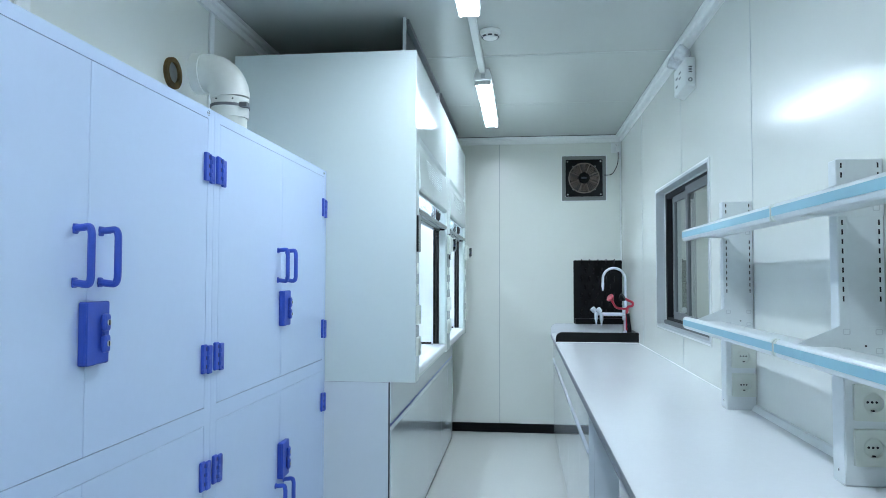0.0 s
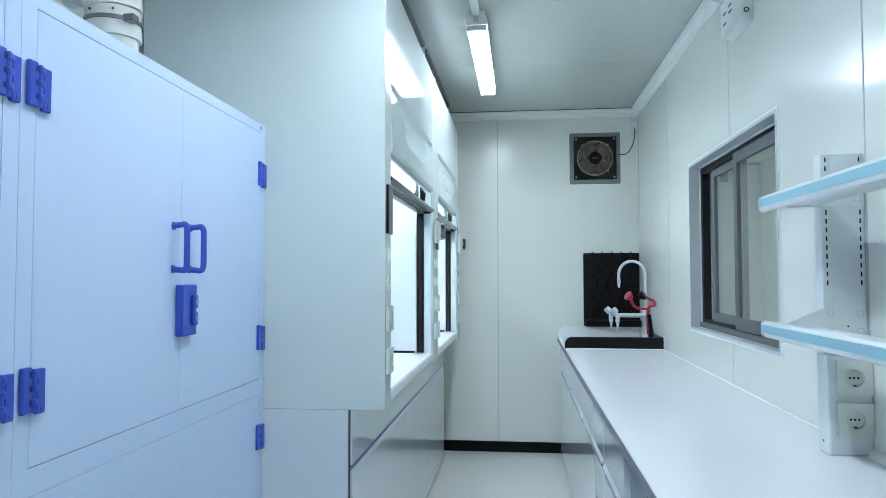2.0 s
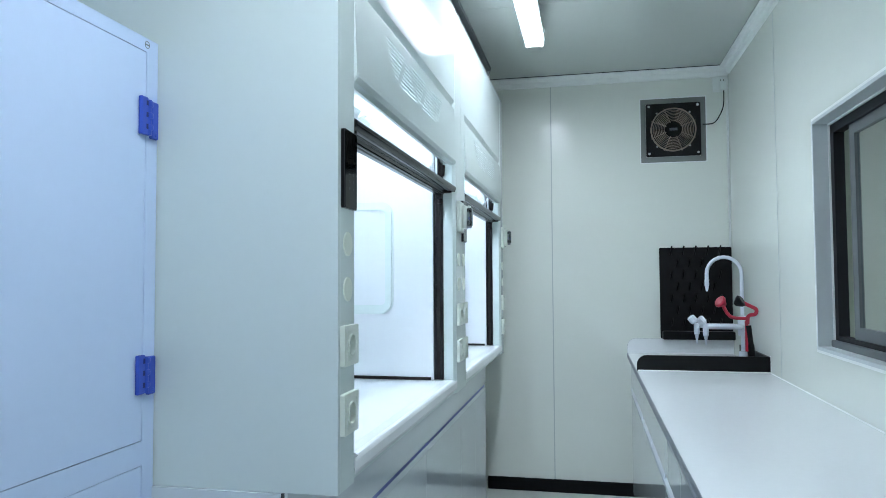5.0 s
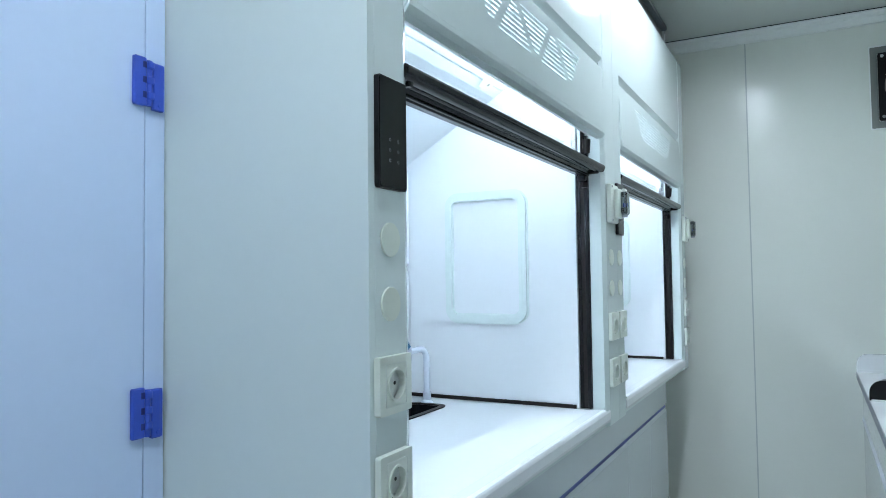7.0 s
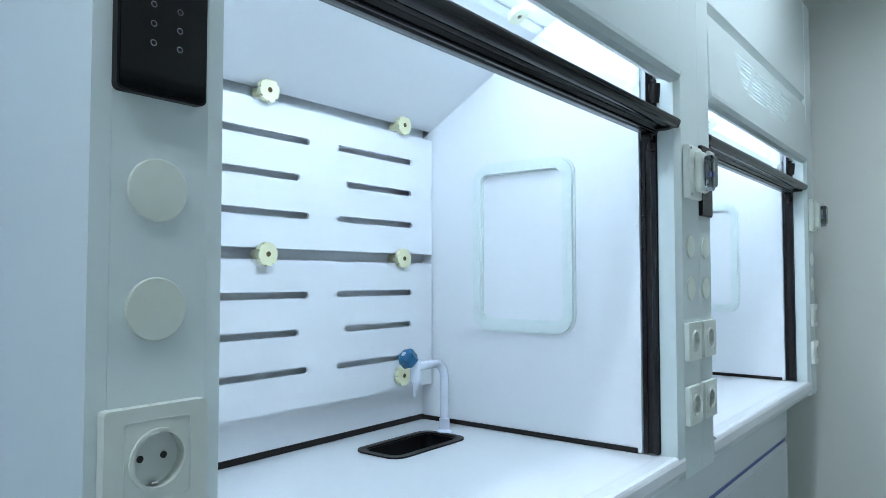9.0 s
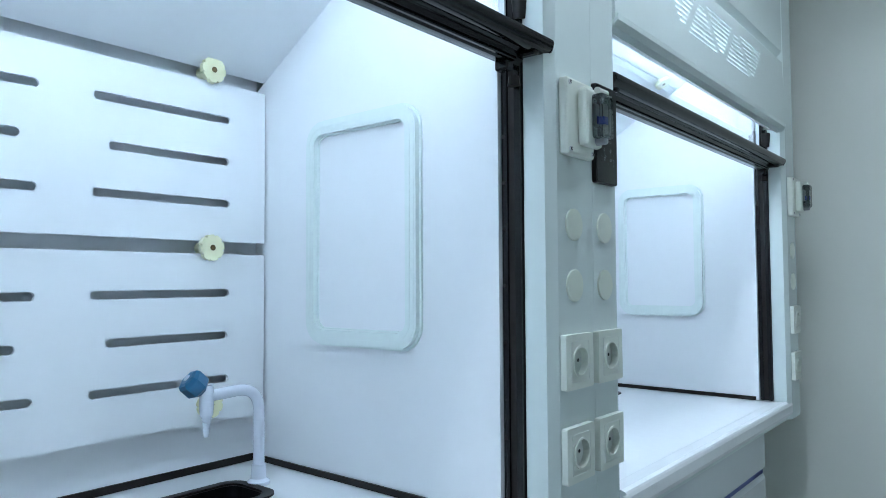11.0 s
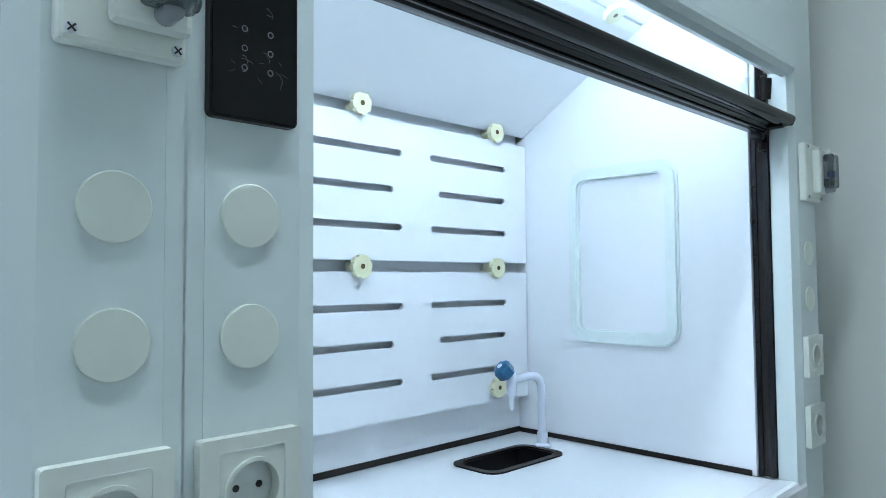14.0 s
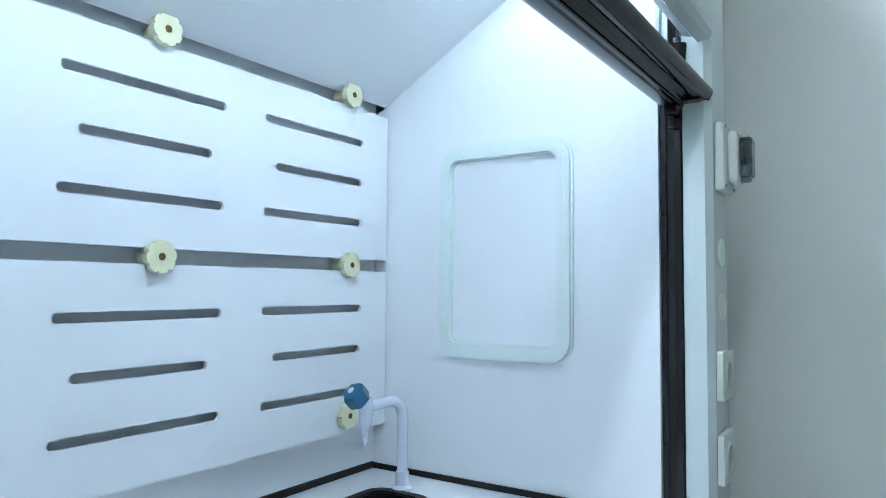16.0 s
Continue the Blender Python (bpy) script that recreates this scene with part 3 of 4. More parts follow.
        for z in (1.340, 1.2480):
            part("blanking_disc", lathe(B(), [(0.0245, 0.0003), (0.0245, 0.0028), (0.0238, 0.0034), (0.004, 0.0036)], (0, 0.0520 if s == 0 else HW - 0.0500, z), "x", 32), DISC, h, "round grey-white blanking cap", smooth=True)
    # control panel
    cp = part("control_panel", prism(B(), rrect(0.0145, 0.089, 1.4115, 1.5715, 0.005, 4), "x", 0.0005, 0.008), BEZEL, h, "black touch control panel")
    part("screen", prism(B(), rrect(0.0165, 0.087, 1.4135, 1.5695, 0.004, 4), "x", 0.008, 0.0092), SCREEN, cp)
    for k in range(6):
        part("key_mark", ring(B(), circle(0.042 + (k % 2) * 0.022, 1.452 + (k // 2) * 0.015, 0.0026, 10), circle(0.042 + (k % 2) * 0.022, 1.452 + (k // 2) * 0.015, 0.0019, 10), "x", 0.0092, 0.0094), EDGE, cp)
    # switch box on the other pillar
    yc, zc = HW - 0.0490, 1.5
    sb = part("switch_box", box(B(), 0.0005, 0.016, yc - 0.042, yc + 0.042, zc - 0.058, zc + 0.058, 0.004, 2), SOCK, h, "white splash-proof switch box")
    part("cover", box(B(), 0.016, 0.032, yc - 0.014, yc + 0.040, zc - 0.043, zc + 0.046, 0.006, 2), SOCK, sb)
    part("lid", box(B(), 0.032, 0.052, yc + 0.000, yc + 0.037, zc - 0.032, zc + 0.036, 0.005, 2), SMOKE, sb, "smoked clear lid")
    part("rocker", box(B(), 0.032, 0.038, yc + 0.008, yc + 0.028, zc - 0.012, zc + 0.022, 0.002), SHADEWELL, sb)
    part("indicator", box(B(), 0.0382, 0.041, yc + 0.010, yc + 0.026, zc - 0.010, zc + 0.002, 0.001), BLUE, sb)
    part("latch", lathe(B(), [(0.0078, 0.032), (0.0072, 0.047), (0.004, 0.0485)], (0, yc + 0.019, zc - 0.033), "x", 16), LATCH, sb, "grey latch", smooth=True)
    part("hinge_pin", lathe(B(), [(0.005, yc + 0.005), (0.005, yc + 0.035)], (0.040, 0, zc + 0.041), "y", 12), SOCK, sb)
    for dy, dz in ((-0.034, 0.050), (0.034, 0.050), (-0.034, -0.050), (0.034, -0.050)):
        part("screw", lathe(B(), [(0.0042, 0.016), (0.0036, 0.0175)], (0, yc + dy, zc + dz), "x", 12), ALULIGHT, sb)
        for q in (45, -45):
            cut = part("screw_slot", box(B(), 0.0176, 0.0180, -0.0034, 0.0034, -0.0006, 0.0006), PINHOLE, sb)
            cut.matrix_basis = Matrix.Translation((0, yc + dy, zc + dz)) @ Matrix.Rotation(radians(q), 4, "X")
    # worktop with a small sink
    sx0, sx1, sy0, sy1 = -0.575, -0.462, 0.848, 1.082
    part("worktop", holed(B(), [(-0.70, 0.132), (-0.0452, 0.132), (-0.0452, HW - 0.132), (-0.70, HW - 0.132)],
                          [[(sx0, sy0), (sx1, sy0), (sx1, sy1), (sx0, sy1)]], "z", 0.86, 0.897), TOPWHITE, h, "white hood worktop")
    lip = [(-0.0448, 0.897), (-0.012, 0.9005), (-0.004, 0.898), (0.002, 0.888), (0.002, 0.874), (-0.004, 0.868), (-0.0448, 0.866)]
    part("front_lip", prism(B(), lip, "y", 0.1265, HW - 0.1265), TOPWHITE, h, "rounded white front lip")
    part("lip_end", prism(B(), [(0.0005, 0.862), (0.0025, 0.87), (0.0025, 0.89), (0.0005, 0.896)], "y", 0.099, HW - 0.099), TOPWHITE, h)
    part("underside_panel", box(B(), -0.12, -0.008, 0.1, HW - 0.1, bot + 0.001, 0.8655), STEEL, h)
    sk = part("cup_sink", ring(B(), rrect(sx0 - 0.010, sx1 + 0.010, sy0 - 0.010, sy1 + 0.010, 0.034, 6), rrect(sx0 + 0.006, sx1 - 0.006, sy0 + 0.006, sy1 - 0.006, 0.026, 6), "z", 0.8975, 0.9010), RUBBER, h, "small black cup sink")
    part("bowl", ring(B(), rrect(sx0 + 0.001, sx1 - 0.001, sy0 + 0.001, sy1 - 0.001, 0.026, 6), rrect(sx0 + 0.008, sx1 - 0.008, sy0 + 0.008, sy1 - 0.008, 0.024, 6), "z", 0.78, 0.8972), PEG, sk)
    part("bowl_bottom", box(B(), sx0, sx1, sy0, sy1, 0.772, 0.7795), PEG, sk)
    # black seals along the foot of the liner
    part("back_seal", box(B(), -0.686, -0.681, 0.134, HW - 0.134, 0.898, 0.911), RUBBER, h, "dark seal")
    for ys in ((0.1323, 0.1363), (HW - 0.1363, HW - 0.1323)):
        part("side_seal", box(B(), -0.6808, -0.0885, *ys, 0.898, 0.909), RUBBER, h, "dark seal")
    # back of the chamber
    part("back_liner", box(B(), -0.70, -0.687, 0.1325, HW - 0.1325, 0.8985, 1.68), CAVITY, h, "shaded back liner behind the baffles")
    part("back_foot", box(B(), -0.6868, -0.684, 0.1325, HW - 0.1325, 0.9115, 1.05), LINER, h)
    cols = ((0.162, 0.427, 0.401, 0.188), (0.507, 0.774, 0.748, 0.533), (0.857, 1.117, 1.114, 0.883))
    for zs, z0, z1 in (((1.568, 1.487, 1.406), 1.333, 1.637), ((1.235, 1.155, 1.073), 0.994, 1.309)):
        holes = []
        for a, b, b2, a2 in cols:
            holes += [slot(a, b, zs[0]), slot(a2, b2, zs[1]), slot(a, b, zs[2])]
        part("baffle", holed(B(), [(0.1365, z0), (HW - 0.1365, z0), (HW - 0.1365, z1), (0.1365, z1)], holes, "x", -0.658, -0.652), LINER, h, "white slotted baffle board")
    for y in (0.235, 0.654, 1.072):
        knob(h, -0.652, y, 1.656, y)
        knob(h, -0.652, y, 1.320, y * 2)
        if y != 0.654:
            knob(h, -0.652, y, 1.029, y * 3)
    # sloping ceiling of the chamber and its lamp
    k = 0.5805
    for a, b, word in ((-0.662, -0.3125, "white sloping top liner"), (-0.3065, -0.262, "white liner panel beside the lamp")):
        za, zb = 1.662 + (a + 0.662) * k, 1.662 + (b + 0.662) * k
        part("sloping_liner", prism(B(), [(a, za), (b, zb), (b - 0.004, zb + 0.008), (a - 0.004, za + 0.008)], "y", 0.1325, HW - 0.1325), LINER, h, word)
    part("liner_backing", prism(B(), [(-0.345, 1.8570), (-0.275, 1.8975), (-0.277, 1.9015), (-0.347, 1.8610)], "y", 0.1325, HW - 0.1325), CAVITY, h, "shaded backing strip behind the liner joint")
    kt = knob(h, -0.309, 1.072, 1.8665)
    kt.matrix_basis = pose(-0.309, 1.072, 1.8665, 0, 59.9, 0)
    part("lamp_housing", prism(B(), [(-0.268, 1.899), (-0.268, 2.07), (-0.075, 2.07), (-0.075, 1.935), (-0.081, 1.935), (-0.081, 2.04), (-0.262, 2.04), (-0.262, 1.899)], "y", 0.1325, HW - 0.1325), LINER, h, "white lamp housing")
    lamp = part("lamp", tube(B(), [(-0.235, 0.175, 1.905), (-0.235, HW - 0.175, 1.905)], 0.008, 12), HOODGLOW, h, "glowing tubular hood lamp", smooth=True)
    for y in (0.150, HW - 0.175):
        part("lamp_holder", box(B(), -0.249, -0.221, y, y + 0.0245, 1.896, 2.0395, 0.003), TRIM, lamp, "white lamp holder")
    # sash
    sash = part("sash", B_rail(), BLACK, h, "black sash rail with a rounded grip", smooth=True)
    pane = part("sash_glass", box(B(), -0.070, -0.065, 0.135, HW - 0.135, 1.60, 1.93), GLASS, sash, "clear sash glass")
    pane.visible_shadow = False
    part("glass_edge", box(B(), -0.0735, -0.061, 0.136, 0.140, 1.62, 1.80), ALULIGHT, sash)
    part("glass_edge", box(B(), -0.0735, -0.061, HW - 0.140, HW - 0.136, 1.62, 1.80), ALULIGHT, sash)
    # fascia: vented lower panel and plain upper panel
    v = holed(B(), [(0.1, 1.712), (HW - 0.1, 1.712), (HW - 0.1, 1.900), (0.1, 1.900)], vent_holes(1.772, 1.872), "x", 0.0, 0.002)
    for q in v.verts:
        q.co.x += -0.004 + (1.900 - q.co.z) * 0.04
    part("vent_panel", v, STEEL, h, "pale vented fascia panel with slits in triangles")
    low = [(0.0055, 1.7118), (0.005, 1.703), (-0.003, 1.692), (-0.017, 1.688), (-0.019, 1.690), (-0.005, 1.695), (0.0028, 1.705), (0.0035, 1.7118)]
    part("fascia_lip", prism(B(), low, "y", 0.108, HW - 0.108), STEEL, h)
    part("fascia_return", prism(B(), [(-0.0192, 1.6885), (-0.0192, 1.6905), (-0.034, 1.6960), (-0.034, 1.6940)], "y", 0.142, HW - 0.142), LINER, h, "white return under the fascia")
    for y in (0.0995, HW - 0.1045):
        part("fascia_end", prism(B(), [(-0.004, 1.9), (0.0052, 1.712), (0.0045, 1.703), (-0.004, 1.693), (-0.019, 1.69), (-0.035, 1.70), (-0.035, 1.9)], "y", y, y + 0.005), STEEL, h)
    part("upper_panel", prism(B(), [(-0.002, 1.932), (-0.002, top - 0.006), (-0.02, top - 0.006), (-0.02, 1.904), (-0.014, 1.904)], "y", 0.1, HW - 0.1), STEEL, h, "plain upper fascia panel")
    part("top_panel", box(B(), D + 0.001, -0.021, 0.016, HW - 0.016, top - 0.012, top - 0.0005), STEEL, h)
    part("rear_panel", box(B(), D, D + 0.01, 0.016, HW - 0.016, bot, top - 0.0125), STEEL, h)
    return h


def B_rail():
    """Sash rail: a square lower bar with a round grip that stands proud of the pillars."""
    bm = B()
    prism(bm, [(-0.074, 1.584), (-0.060, 1.575), (-0.046, 1.575), (-0.040, 1.580), (-0.034, 1.590), (-0.026, 1.593), (-0.018, 1.603), (-0.030, 1.609), (-0.052, 1.609), (-0.058, 1.624), (-0.074, 1.624)], "y", 0.1405, HW - 0.1255)
    pts = []
    for k in range(14):
        a = 2 * math.pi * k / 14
        pts.append((-0.010 + 0.014 * math.cos(a), 1.600 + 0.0115 * math.sin(a) + 0.004 * math.cos(a)))
    prism(bm, pts, "y", 0.106, HW - 0.106)
    for y, s in ((0.106, -1), (HW - 0.106, 1)):
        lathe(bm, [(0.0118, 0.0), (0.0105, s * 0.004), (0.007, s * 0.007), (0.002, s * 0.009)], (-0.010, y, 1.600), "y", 14)
    for y in (0.128, HW - 0.142):
        box(bm, -0.046, -0.008, y, y + 0.014, 1.583, 1.606, 0.003)
    for y in (0.146, HW - 0.164):
        box(bm, -0.064, -0.040, y, y + 0.018, 1.562, 1.578, 0.003)
    box(bm, -0.058, -0.036, 0.145, HW - 0.145, 1.5775, 1.5835, 0.0015)
    return bm


hood = fume_hood()
hood_far = copy_thing(hood, pose(HX, HY + HW - 0.002, 0))

# wrinkled protective film left on the far hood's control panel
for o in hood_far.children:
    if o.name.startswith("control_panel"):
        rng = random.Random(7)
        for k in range(16):
            y0, z0 = rng.uniform(0.022, 0.078), (rng.uniform(1.445, 1.468) if k < 11 else rng.uniform(1.43, 1.56))
            a, n = rng.uniform(-0.9, 0.6), rng.randint(3, 6)
            pts = []
            for q in range(n):
                pts.append((0.0094, min(max(y0, 0.018), 0.0855), z0))
                y0 += 0.0021 * math.cos(a)
                z0 += 0.0021 * math.sin(a)
                a += rng.uniform(-0.7, 0.7)
            part("film_wrinkle", tube(B(), pts, 0.00018, 4), CREASE, o, "fine crease in clear film")


def bench_tap(m):
    t = thing("lab_tap", m, "white swan-neck lab tap with a teal knob above a cup sink", "tap", "lab taps in the hoods")
    part("base", lathe(B(), [(0.020, 0.0), (0.020, 0.005), (0.0135, 0.010), (0.0125, 0.034), (0.0095, 0.036)], n=20), EPOXY, t, smooth=True)
    part("neck", tube(B(), bend([(0, 0, 0.03), (0, 0, 0.172), (-0.008, -0.10, 0.166)], 0.045, 8), 0.0102, 14), EPOXY, t, smooth=True)
    part("valve", lathe(B(), [(0.011, 0.135), (0.012, 0.15), (0.012, 0.178), (0.010, 0.184)], (-0.008, -0.10, 0), n=16), EPOXY, t, smooth=True)
    n = part("nozzle", lathe(B(), [(0.004, 0.098), (0.0062, 0.112), (0.0055, 0.113), (0.0072, 0.121), (0.0065, 0.122), (0.0085, 0.131), (0.0105, 0.134), (0.0105, 0.142)], (-0.008, -0.10, 0), n=14), EPOXY, t, "ribbed nozzle", smooth=True)
    k = part("knob", lathe(B(), [(0.011, -0.004), (0.022, 0.004), (0.0225, 0.024), (0.0195, 0.030), (0.013, 0.032)], n=6), TEAL, t, "teal faceted knob")
    k.matrix_basis = pose(-0.010, -0.110, 0.177, 45, -12, 0)
    c = part("cap", lathe(B(), [(0.0065, 0.0325), (0.006, 0.0336)], n=14), EPOXY, k)
    return t


bench_tap(pose(-0.893, HY + HW + 1.105, 0.8975))
bench_tap(pose(-0.893, HY + 1.105, 0.8975))


# ---- hood base cabinets ----
def base_cabinet(y0, y1, splits, label, end=True):
    c = thing("hood_base_cabinet", (-0.462, y0, 0), label, "cabinet", "base cabinets under the hoods")
    w = y1 - y0
    part("body", box(B(), -0.70, -0.020, 0.0, w, 0.03, 0.8475), FURN, c)
    part("plinth", box(B(), -0.66, -0.006, 0.002, w, 0.0, 0.0195), SKIRT, c, "dark plinth")
    s = 0.0008 if end else 0.0
    if end:
        part("side_panel", box(B(), -0.70, -0.0115, -0.0085, -0.0002, 0.0205, 0.847), FURN, c)
        part("edge_strip", box(B(), -0.0112, -0.0055, -0.004, -0.0003, 0.0205, 0.847), INK, c, "dark gap beside the end panel")
    part("apron", box(B(), -0.019, 0.0, s, w, 0.672, 0.847), FURN, c, "plain glossy apron panel")
    part("shadow_channel", box(B(), -0.0185, -0.007, s, w, 0.640, 0.671), BLUEGREY, c, "recessed finger channel")
    ys = [s, *[q - y0 for q in splits], w]
    for a, b in zip(ys, ys[1:]):
        d = prism(B(), [(-0.0185, 0.024), (0.0, 0.024), (0.0, 0.638), (-0.0066, 0.653), (-0.0066, 0.639), (-0.0185, 0.639)], "y", a + 0.0006, b - 0.0012)
        part("door", d, FURN, c, "glossy white door with a slanted grip edge")
    return c


BLUEGREY = mat("blue_grey_channel", (0.10, 0.13, 0.36), 0.5, spec=0.2)
base_cabinet(2.127, 3.32, (), "glossy white base cabinet with one wide door under a hood")
base_cabinet(3.3202, 4.797, (4.02, 4.41), "glossy white base cabinet with three doors under a hood", False)


# ---- side bench ----
BX, BZ = 0.337, 0.832
bench = tagged(new("bench_worktop"), "long white lab bench worktop with a dark grey front edge", "worktop")
SX0, SX1, SY0, SY1 = 0.43, 0.83, 4.28, 4.80
part("top", holed(B(), [(BX + 0.004, -1.2), (X1 - 0.001, -1.2), (X1 - 0.001, Y1 - 0.001), (BX + 0.004, Y1 - 0.001)],
                  [[(SX0, SY0), (SX1, SY0), (SX1, SY1), (SX0, SY1)]], "z", BZ - 0.016, BZ), TOPWHITE, bench)
part("front_edge", box(B(), BX, BX + 0.035, -1.2, Y1 - 0.001, BZ - 0.030, BZ - 0.0165, 0.002), EDGE, bench, "dark grey underside edge")
part("edge_band", box(B(), BX, BX + 0.0038, -1.2, Y1 - 0.001, BZ - 0.0163, BZ - 0.001, 0.001), EDGE, bench, "dark grey edge band")
part("wall_cove", prism(B(), [(X1 - 0.0005, BZ), (X1 - 0.0005, BZ + 0.020), (X1 - 0.008, BZ + 0.017), (X1 - 0.018, BZ)], "y", -1.2, 1.745), TRIM, bench, "white sealing bead along the wall")
part("wall_seal", prism(B(), [(X1 - 0.0005, BZ), (X1 - 0.0005, BZ + 0.004), (X1 - 0.004, BZ)], "y", 1.809, 4.22), TRIM, bench, "thin white sealant line")
up = [(BX + 0.002, BZ), (X1 - 0.001, BZ), (X1 - 0.001, BZ + 0.083), (BX + 0.05, BZ + 0.083)]
for k in range(1, 7):
    a = radians(90 + 15 * k)
    up.append((BX + 0.050 + 0.048 * math.cos(a), BZ + 0.035 + 0.048 * math.sin(a)))
part("end_upstand", prism(B(), up, "y", Y1 - 0.022, Y1 - 0.001), TOPWHITE, bench, "white upstand with a rounded corner")


def bench_unit(y0, y1, drawers, doors, label):
    c = thing("bench_cabinet", (BX + 0.022, y0, 0), label, "cabinet", "bench cabinets in a row")
    w = y1 - y0
    part("body", box(B(), 0.020, 0.54, 0.0, w - 0.0005, 0.06, BZ - 0.0305), FURN, c)
    part("plinth", box(B(), 0.05, 0.52, 0.002, w - 0.002, 0.0, 0.0595), EDGE, c)
    for s in range(2):
        part("side_panel", box(B(), 0.0, 0.0195, *( (0.0003, 0.012) if s == 0 else (w - 0.0125, w - 0.0008)), 0.03, BZ - 0.031), FURN, c)
    for k in range(drawers):
        a, b = 0.0125 + (w - 0.025) * k / drawers, 0.0125 + (w - 0.025) * (k + 1) / drawers
        dr = part("drawer", box(B(), 0.0, 0.018, a + 0.0012, b - 0.0012, 0.632, BZ - 0.033, 0.001), FURN, c, "glossy white drawer front")
        part("grip", prism(B(), [(0.0, 0.6315), (0.012, 0.6315), (0.012, 0.600), (0.006, 0.599), (-0.0055, 0.612), (-0.006, 0.618)], "y", a + 0.006, b - 0.006), GRIP, dr, "long pale grip")
    for k in range(doors):
        a, b = 0.0125 + (w - 0.025) * k / doors, 0.0125 + (w - 0.025) * (k + 1) / doors
        part("door", box(B(), 0.0, 0.018, a + 0.0012, b - 0.0012, 0.035, 0.585, 0.001), FURN, c, "glossy white door")
    return c


GRIP = mat("pale_grip", (0.80, 0.84, 0.90), 0.25)
bench_unit(1.95, 2.42, 1, 1, "glossy white bench cabinet with one drawer and a door")
bench_unit(2.4205, 3.20, 2, 2, "glossy white bench cabinet with two drawers and two doors")
bench_unit(3.2005, 4.16, 2, 2, "glossy white bench cabinet with two drawers and two doors")
bench_unit(4.1605, 5.06, 1, 2, "glossy white sink cabinet with two doors")
bench_unit(0.18, 1.10, 2, 2, "glossy white bench cabinet with two drawers and two doors")
kn = thing("knee_panel", (0.80, 1.101, 0), "white back panel of the knee space under the bench", "panel")
part("sheet", box(B(), 0.0, 0.016, 0.0, 0.848, 0.02, BZ - 0.031, 0.001), FURN, kn)
part("foot_rail", box(B(), -0.02, 0.016, 0.0, 0.848, 0.0, 0.0195, 0.001), EDGE, kn)

# sink, its black front guard, taps
sk = thing("bench_sink", ((SX0 + SX1) / 2, (SY0 + SY1) / 2, BZ), "black plastic lab sink set into the bench end", "sink")
hx, hy = (SX1 - SX0) / 2, (SY1 - SY0) / 2
part("rim", ring(B(), rrect(-hx - 0.012, hx + 0.012, -hy - 0.012, hy + 0.012, 0.03), rrect(-hx + 0.012, hx - 0.012, -hy + 0.012, hy - 0.012, 0.03), "z", 0.0005, 0.005), PEG, sk)
part("bowl", ring(B(), rrect(-hx + 0.002, hx - 0.002, -hy + 0.002, hy - 0.002, 0.03), rrect(-hx + 0.012, hx - 0.012, -hy + 0.012, hy - 0.012, 0.03), "z", -0.21, 0.0003), PEG, sk)
part("bottom", box(B(), -hx + 0.002, hx - 0.002, -hy + 0.002, hy - 0.002, -0.22, -0.2105), PEG, sk)
g = thing("splash_guard", (0.0, 4.235, BZ), "low black splash guard with a rounded corner across the bench", "splash guard")
gp = [(X1 - 0.002, 0.0015), (X1 - 0.002, 0.074)]
for k in range(0, 7):
    a = radians(90 + 15 * k)
    gp.append((0.385 + 0.045 * math.cos(a), 0.029 + 0.045 * math.sin(a)))
gp.append((0.340, 0.0015))
part("front_board", prism(B(), gp, "y", -0.006, 0.006), PEG, g)
part("side_board", prism(B(), [(0.0065, 0.0015), (0.0065, 0.074), (0.60, 0.074), (0.60, 0.0015)], "x", X1 - 0.014, X1 - 0.002), PEG, g)
part("white_bead", box(B(), 0.345, X1 - 0.002, -0.013, -0.0065, 0.0, 0.006, 0.002), TRIM, g, "white sealing bead")
part("end_bead", box(B(), X1 - 0.0019, X1 - 0.0004, -0.010, 0.0, 0.0, 0.078), TRIM, g)

tap = thing("bench_tap", (0.888, 4.62, BZ), "white lab mixer tap with a swan neck and two side outlets", "tap")
part("base", lathe(B(), [(0.030, 0.0), (0.030, 0.006), (0.022, 0.014), (0.020, 0.06)], n=24), EPOXY, tap, smooth=True)
neck = [(0, 0, 0.05), (0, 0, 0.455)] + [(-0.085 + 0.085 * math.cos(radians(a)), -0.01 * a / 180, 0.455 + 0.085 * math.sin(radians(a))) for a in range(15, 181, 15)] + [(-0.170, -0.01, 0.42)]
part("neck", tube(B(), neck, 0.0098, 16), EPOXY, tap, smooth=True)
part("nozzle", lathe(B(), [(0.005, 0.365), (0.009, 0.385), (0.008, 0.39), (0.0115, 0.395), (0.0115, 0.425)], (-0.170, -0.01, 0), n=16), EPOXY, tap, "ribbed nozzle", smooth=True)
part("collar", lathe(B(), [(0.022, 0.14), (0.024, 0.15), (0.024, 0.23), (0.018, 0.24)], n=20), EPOXY, tap, smooth=True)
